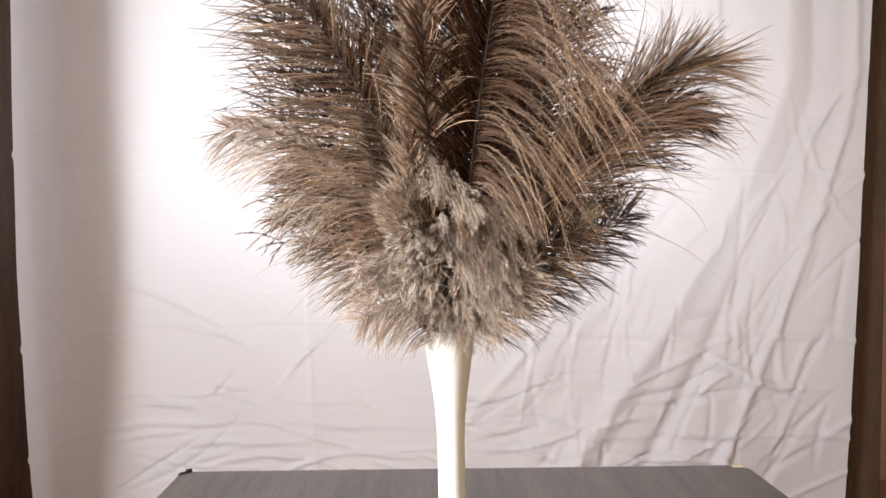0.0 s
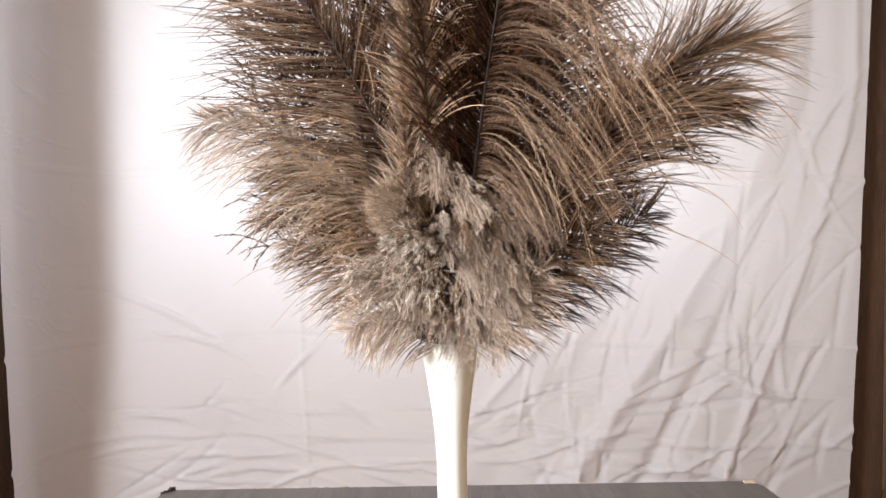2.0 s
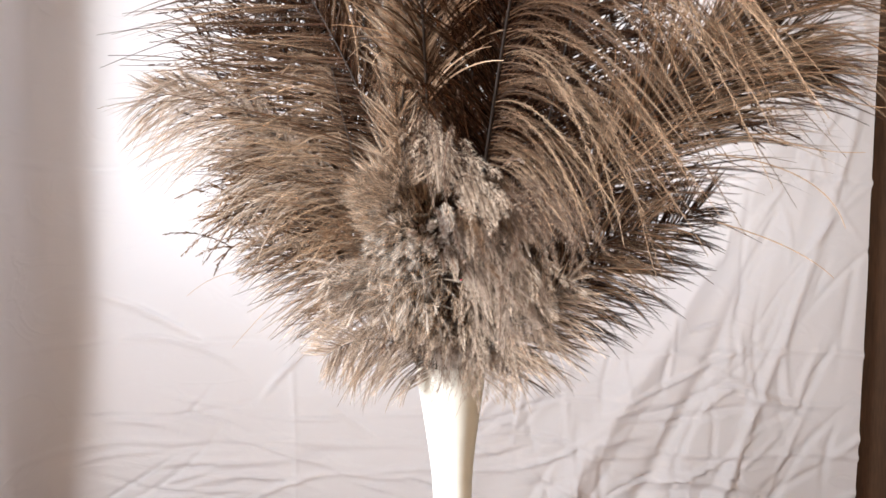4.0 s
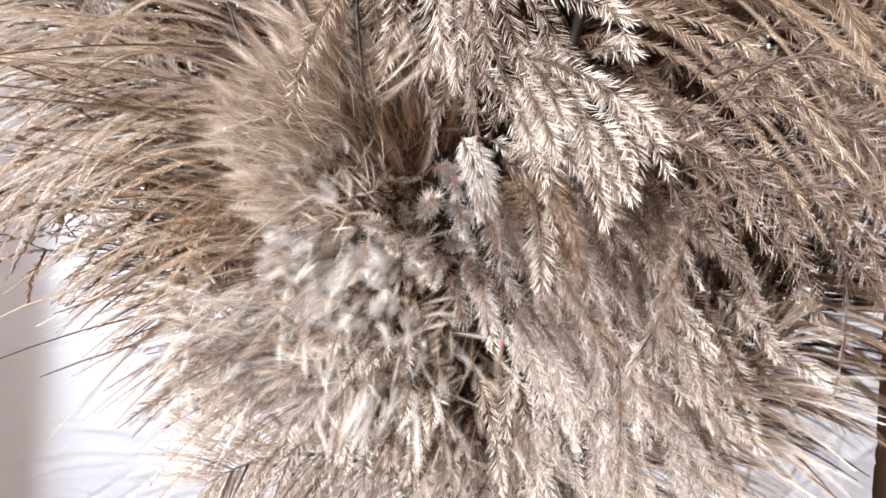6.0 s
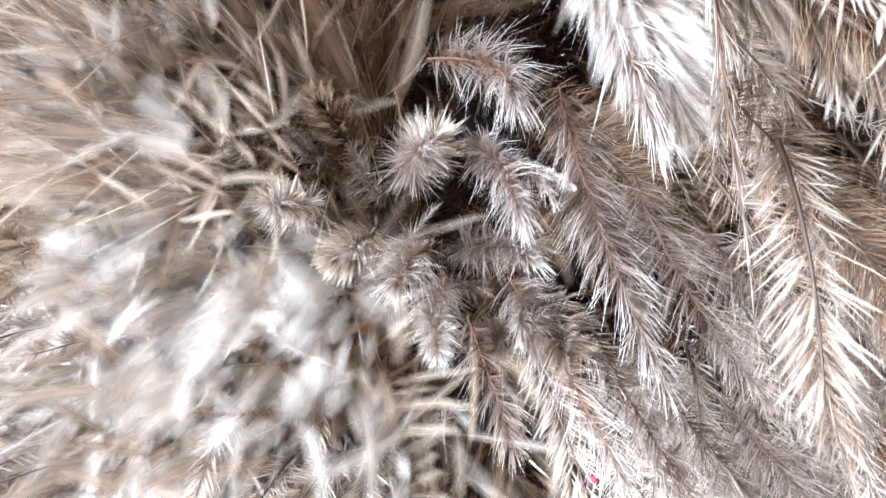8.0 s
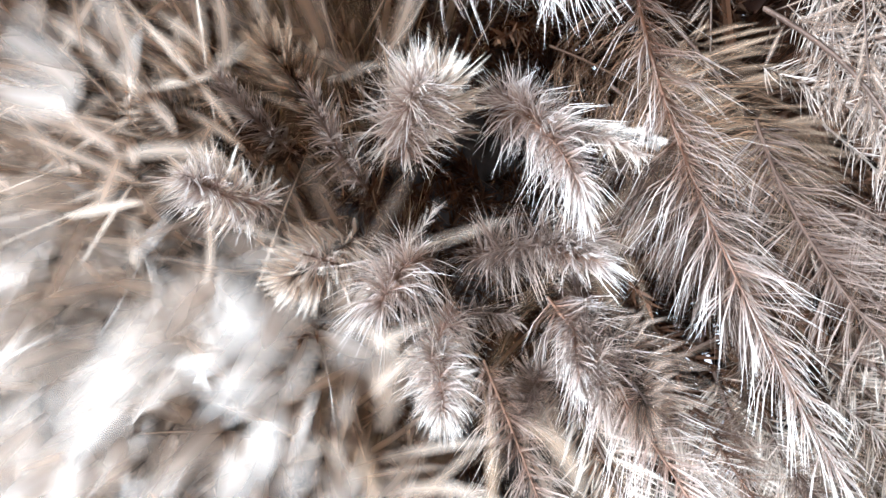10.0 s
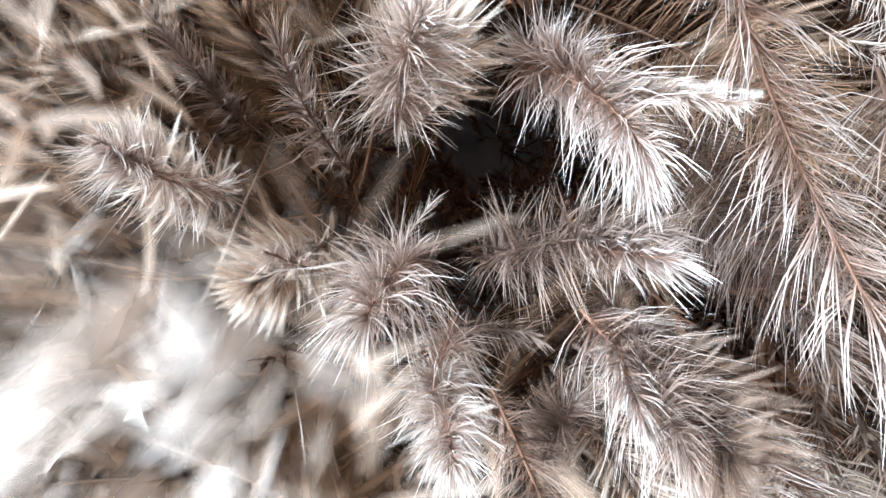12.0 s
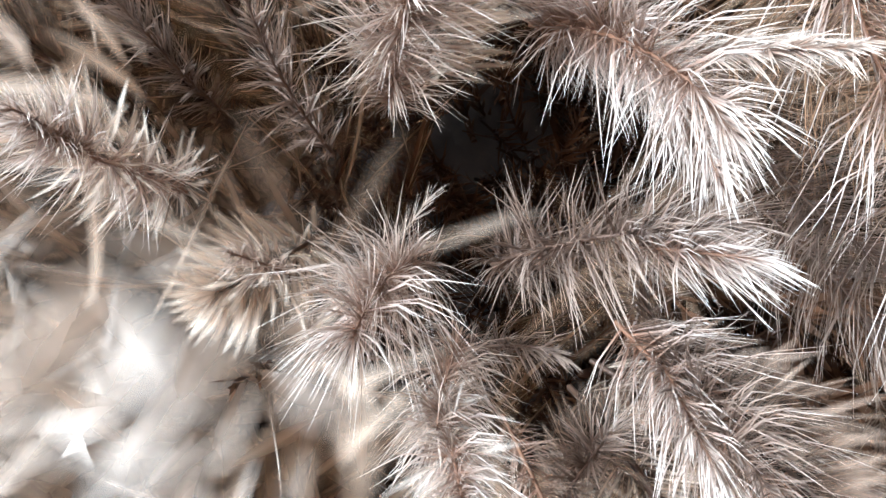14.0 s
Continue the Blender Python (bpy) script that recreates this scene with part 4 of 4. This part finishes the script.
fluff("down", "pale down fanning below the hollow", SILK_PALE, (-0.0418, 0.5373, 1.2758), (0.012, 0.005, 0.008), (-0.6, -0.3, -0.4), (-0.1, 0.1, -0.1), 360, 0.018, 0, 0, silky=0.0026)
fluff("down", "pale down fanning below the hollow", SILK_PALE, (-0.0167, 0.5314, 1.2737), (0.01, 0.005, 0.008), (-0.2, -0.4, -0.6), (-0.1, 0.1, -0.1), 360, 0.016, 0, 0, silky=0.0026)
fluff("down", "soft tan down beside the hollow", SILK_TAN, (-0.0228, 0.5195, 1.3121), (0.004, 0.003, 0.004), (-0.6, -0.3, 0.4), (-0.1, 0.1, -0.1), 420, 0.008, 0, 0, silky=0.0013)
fluff("down", "soft tan down beside the hollow", SILK_TAN, (-0.0172, 0.5236, 1.3049), (0.004, 0.003, 0.004), (-0.6, -0.3, 0.4), (-0.1, 0.1, -0.1), 420, 0.008, 0, 0, silky=0.0013)
fluff("down", "soft tan down beside the hollow", SILK_TAN, (-0.0203, 0.5067, 1.3088), (0.005, 0.003, 0.004), (-0.6, -0.3, 0.4), (-0.1, 0.1, -0.1), 420, 0.008, 0, 0, silky=0.0013)
soft_barb((0.0025, 0.4835, 1.3179), (0.0048, 0.4811, 1.3129), (0.0072, 0.4797, 1.3062), 0.0042, 420, SILK_PALE, 0.001, 38, 0.9)
soft_barb((0.0093, 0.4828, 1.3135), (0.0147, 0.4814, 1.3121), (0.0211, 0.4798, 1.3069), 0.0040, 260, SILK_UMBER, 0.0009, 50, 0.6)
soft_barb((0.0180, 0.4844, 1.3178), (0.0238, 0.4827, 1.3115), (0.0282, 0.4810, 1.3003), 0.0050, 260, SILK_UMBER, 0.001, 50, 0.6)
soft_barb((-0.0130, 0.5160, 1.3034), (-0.0145, 0.5102, 1.3031), (-0.0156, 0.5052, 1.3031), 0.0030, 130, SILK_CREAM, 0.0006, 56, 1.0)
soft_barb((-0.0024, 0.5081, 1.3060), (-0.0026, 0.5060, 1.3070), (-0.0023, 0.5028, 1.3081), 0.0036, 150, SILK_CREAM, 0.0007, 50, 1.0)
soft_barb((0.0037, 0.5061, 1.3069), (0.0059, 0.5019, 1.3052), (0.0072, 0.4978, 1.3037), 0.0016, 170, SILK_PALE, 0.0007, 14, 1.0)
soft_barb((-0.0017, 0.5094, 1.2938), (-0.0021, 0.5055, 1.2923), (-0.0022, 0.5027, 1.2907), 0.0026, 170, SILK_PALE, 0.0006, 46, 1.0)
soft_barb((0.0074, 0.5078, 1.2959), (0.0075, 0.5040, 1.2933), (0.0070, 0.4992, 1.2916), 0.0038, 180, SILK_UMBER, 0.0007, 52, 0.7)
soft_barb((0.0111, 0.5146, 1.3117), (0.0157, 0.5116, 1.3057), (0.0187, 0.5088, 1.3001), 0.0052, 230, SILK_BROWN, 0.0008, 60, 0.6)
soft_barb((0.0167, 0.5154, 1.3162), (0.0198, 0.5126, 1.3094), (0.0213, 0.5101, 1.3027), 0.0055, 230, SILK_BROWN, 0.0009, 60, 0.6)
soft_barb((-0.0110, 0.5184, 1.3069), (-0.0138, 0.5135, 1.3086), (-0.0164, 0.5086, 1.3099), 0.0036, 200, SILK_BROWN, 0.0009, 44, 1.0)
soft_barb((-0.0082, 0.5159, 1.3072), (-0.0104, 0.5118, 1.3099), (-0.0119, 0.5088, 1.3115), 0.0034, 180, SILK_BROWN, 0.0009, 44, 1.0)
soft_barb((-0.0140, 0.5189, 1.3058), (-0.0169, 0.5141, 1.3076), (-0.0191, 0.5092, 1.3082), 0.0040, 200, SILK_TAN, 0.001, 44, 1.0)
soft_barb((0.0038, 0.5153, 1.2882), (0.0047, 0.5118, 1.2909), (0.0051, 0.5095, 1.2927), 0.0026, 120, SILK_UMBER, 0.0007, 54, 1.0)
soft_barb((-0.0070, 0.5154, 1.3009), (-0.0089, 0.5128, 1.2993), (-0.0110, 0.5113, 1.2980), 0.0032, 140, SILK_CREAM, 0.0009, 54, 1.0)


def fringe(label, mat, a, b, count, way, bend, long, hair=0.0030):
    """A row of barbs hanging from a line."""
    k = (np.arange(count) + rng.uniform(0, 1, count))[:, None] / count
    start = np.array(a) * (1 - k) + np.array(b) * k + rng.normal(0, 1, (count, 3)) * np.array([0.004, 0.003, 0.005])
    d = unit(np.array(way, float)[None] + rng.normal(0, 0.22, (count, 3)))
    lines = cleared(strands(start, d, long * rng.uniform(0.7, 1.2, count), np.array(bend, float)[None] + rng.normal(0, 0.25, (count, 3)), 12, 1.0), 0.019)
    for line in lines:
        v, t, u = tube(line, 0.00018, 0.00005, 4)
        stem = soup("barb", v - SHIFT, t, u * 0.3, UMBER, duster, label)
        silk("vane", "", mat, plumule(line, 135, hair * rng.uniform(0.9, 1.3)), 0.0003, np.full(135, rng.uniform(-0.05, 0.35)) + rng.uniform(-0.1, 0.1, 135), stem)


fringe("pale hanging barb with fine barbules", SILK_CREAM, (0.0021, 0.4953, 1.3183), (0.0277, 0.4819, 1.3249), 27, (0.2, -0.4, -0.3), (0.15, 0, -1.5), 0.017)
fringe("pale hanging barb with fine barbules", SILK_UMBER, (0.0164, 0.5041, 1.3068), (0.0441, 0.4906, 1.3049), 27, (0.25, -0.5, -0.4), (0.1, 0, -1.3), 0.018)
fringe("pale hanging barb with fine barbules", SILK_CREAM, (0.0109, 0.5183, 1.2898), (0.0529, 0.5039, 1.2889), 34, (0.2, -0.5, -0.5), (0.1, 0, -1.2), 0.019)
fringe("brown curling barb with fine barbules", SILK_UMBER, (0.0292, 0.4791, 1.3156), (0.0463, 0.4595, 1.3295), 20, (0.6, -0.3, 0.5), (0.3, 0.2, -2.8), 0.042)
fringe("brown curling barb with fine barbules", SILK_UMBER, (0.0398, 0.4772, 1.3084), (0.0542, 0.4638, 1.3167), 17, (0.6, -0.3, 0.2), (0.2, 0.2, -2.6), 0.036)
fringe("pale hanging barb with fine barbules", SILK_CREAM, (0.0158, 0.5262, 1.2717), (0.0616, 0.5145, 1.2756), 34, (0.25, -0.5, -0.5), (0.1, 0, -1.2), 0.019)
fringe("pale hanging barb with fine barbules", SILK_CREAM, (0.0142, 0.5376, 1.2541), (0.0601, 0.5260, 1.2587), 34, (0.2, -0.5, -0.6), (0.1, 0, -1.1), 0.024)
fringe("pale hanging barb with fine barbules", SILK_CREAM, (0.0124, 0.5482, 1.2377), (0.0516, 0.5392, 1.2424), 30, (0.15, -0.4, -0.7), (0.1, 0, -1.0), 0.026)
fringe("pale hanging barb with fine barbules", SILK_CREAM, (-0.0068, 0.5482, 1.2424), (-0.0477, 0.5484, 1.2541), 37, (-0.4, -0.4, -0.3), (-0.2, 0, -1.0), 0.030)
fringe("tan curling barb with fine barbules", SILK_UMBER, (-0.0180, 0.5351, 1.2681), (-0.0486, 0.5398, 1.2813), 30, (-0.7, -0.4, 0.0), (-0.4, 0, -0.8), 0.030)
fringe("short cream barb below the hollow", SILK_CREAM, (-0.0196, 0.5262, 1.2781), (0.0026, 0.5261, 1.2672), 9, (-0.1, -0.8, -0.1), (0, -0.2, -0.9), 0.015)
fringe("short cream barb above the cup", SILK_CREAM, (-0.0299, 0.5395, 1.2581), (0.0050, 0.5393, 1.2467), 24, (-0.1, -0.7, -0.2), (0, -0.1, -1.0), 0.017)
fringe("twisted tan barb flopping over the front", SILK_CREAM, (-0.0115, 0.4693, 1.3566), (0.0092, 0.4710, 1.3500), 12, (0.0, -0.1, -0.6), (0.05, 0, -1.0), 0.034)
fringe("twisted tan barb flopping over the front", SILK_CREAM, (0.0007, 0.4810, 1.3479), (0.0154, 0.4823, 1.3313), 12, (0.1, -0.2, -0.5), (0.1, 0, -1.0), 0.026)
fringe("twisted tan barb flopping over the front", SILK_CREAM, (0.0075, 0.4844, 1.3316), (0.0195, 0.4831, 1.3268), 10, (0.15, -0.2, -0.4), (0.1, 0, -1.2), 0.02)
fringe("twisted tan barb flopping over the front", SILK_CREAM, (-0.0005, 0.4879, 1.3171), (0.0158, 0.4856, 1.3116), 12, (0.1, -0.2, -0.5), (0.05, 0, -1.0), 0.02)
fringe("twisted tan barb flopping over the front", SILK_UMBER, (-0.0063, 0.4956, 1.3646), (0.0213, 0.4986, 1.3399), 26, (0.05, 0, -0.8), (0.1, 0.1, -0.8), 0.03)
# backing down: its dark colour stands in for shade behind the barbs
fluff("down", "down behind the hanging barbs, darkened as shade", DARK, (0.0332, 0.5448, 1.3152), (0.012, 0.004, 0.016), (0.4, -0.2, -0.6), (0.2, 0, -0.3), 90, 0.030, 46, 0.0034, 0.0009)
fluff("down", "down behind the hollow, darkened as shade", DARK, (-0.0296, 0.5585, 1.3338), (0.014, 0.004, 0.014), (-0.4, -0.2, 0.6), (0, 0, -0.3), 80, 0.030, 46, 0.0034, 0.0009)
fluff("down", "down inside the crown, darkened as shade", DARK, (0.0102, 0.5867, 1.4202), (0.045, 0.010, 0.060), (0, -0.3, 1), (0, -0.2, -0.2), 340, 0.050, 60, 0.0034, 0.0009)
fluff("down", "down inside the crown, darkened as shade", DARK, (-0.0404, 0.6037, 1.3436), (0.040, 0.010, 0.035), (-0.5, -0.3, 0.8), (-0.4, 0, -0.2), 260, 0.045, 60, 0.0034, 0.0009)
fluff("down", "down inside the crown, darkened as shade", DARK, (0.0743, 0.5947, 1.3428), (0.040, 0.010, 0.040), (0.5, -0.3, 0.7), (0.4, 0, -0.2), 260, 0.045, 60, 0.0034, 0.0009)
fluff("down", "down behind the long barbs, darkened as shade", DARK, (-0.0890, 0.5961, 1.4471), (0.036, 0.008, 0.045), (-0.7, 0, 0.5), (-0.4, 0, -0.2), 280, 0.045, 46, 0.0034, 0.0008)
fluff("down", "down behind the arching barbs, darkened as shade", DARK, (0.0808, 0.5691, 1.4445), (0.026, 0.008, 0.050), (0.6, 0, 0.5), (0.3, 0, -0.3), 280, 0.042, 46, 0.0034, 0.0008)
fluff("down", "down in the side plume, darkened as shade", DARK, (0.1258, 0.5052, 1.3814), (0.018, 0.006, 0.016), (0.8, 0, 0.45), (0.2, 0, 0), 150, 0.045, 46, 0.0034, 0.0008)
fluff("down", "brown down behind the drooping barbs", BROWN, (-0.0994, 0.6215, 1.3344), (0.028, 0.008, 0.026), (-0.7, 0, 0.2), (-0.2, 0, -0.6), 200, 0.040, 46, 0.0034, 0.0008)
fluff("down", "down behind the edge-on plume, darkened as shade", DARK, (-0.0306, 0.5776, 1.4091), (0.018, 0.006, 0.045), (-0.2, 0, 0.9), (-0.2, 0, 0), 160, 0.045, 46, 0.0034, 0.0008)
fluff("down", "down filling the crown, darkened as shade", SILK_DARK, (-0.0750, 0.6250, 1.4600), (0.036, 0.008, 0.045), (-0.5, 0, 0.8), (-0.3, 0, 0), 300, 0.050, 0, 0, silky=0.0045)
fluff("down", "down filling the crown, darkened as shade", SILK_DARK, (0.0750, 0.6150, 1.4550), (0.030, 0.008, 0.045), (0.4, 0, 0.8), (0.3, 0, 0), 260, 0.045, 0, 0, silky=0.0045)
fluff("down", "down filling the crown, darkened as shade", SILK_DARK, (0.0100, 0.6300, 1.5000), (0.040, 0.008, 0.040), (0, 0, 1), (0, 0, 0), 260, 0.050, 0, 0, silky=0.0045)

bm = bmesh.new()
bmesh.ops.create_icosphere(bm, subdivisions=2, radius=0.00045, matrix=Matrix.Translation(Vector((0.0123, 0.5091, 1.2779)) - Vector(SHIFT)) @ Matrix.Diagonal((1.3, 0.7, 0.8, 1)))
part("red_speck", bm, mottled("red lint", (0.55, 0.04, 0.07), (0.7, 0.10, 0.12), 900, 0.8), duster, "tiny red lint speck", True)
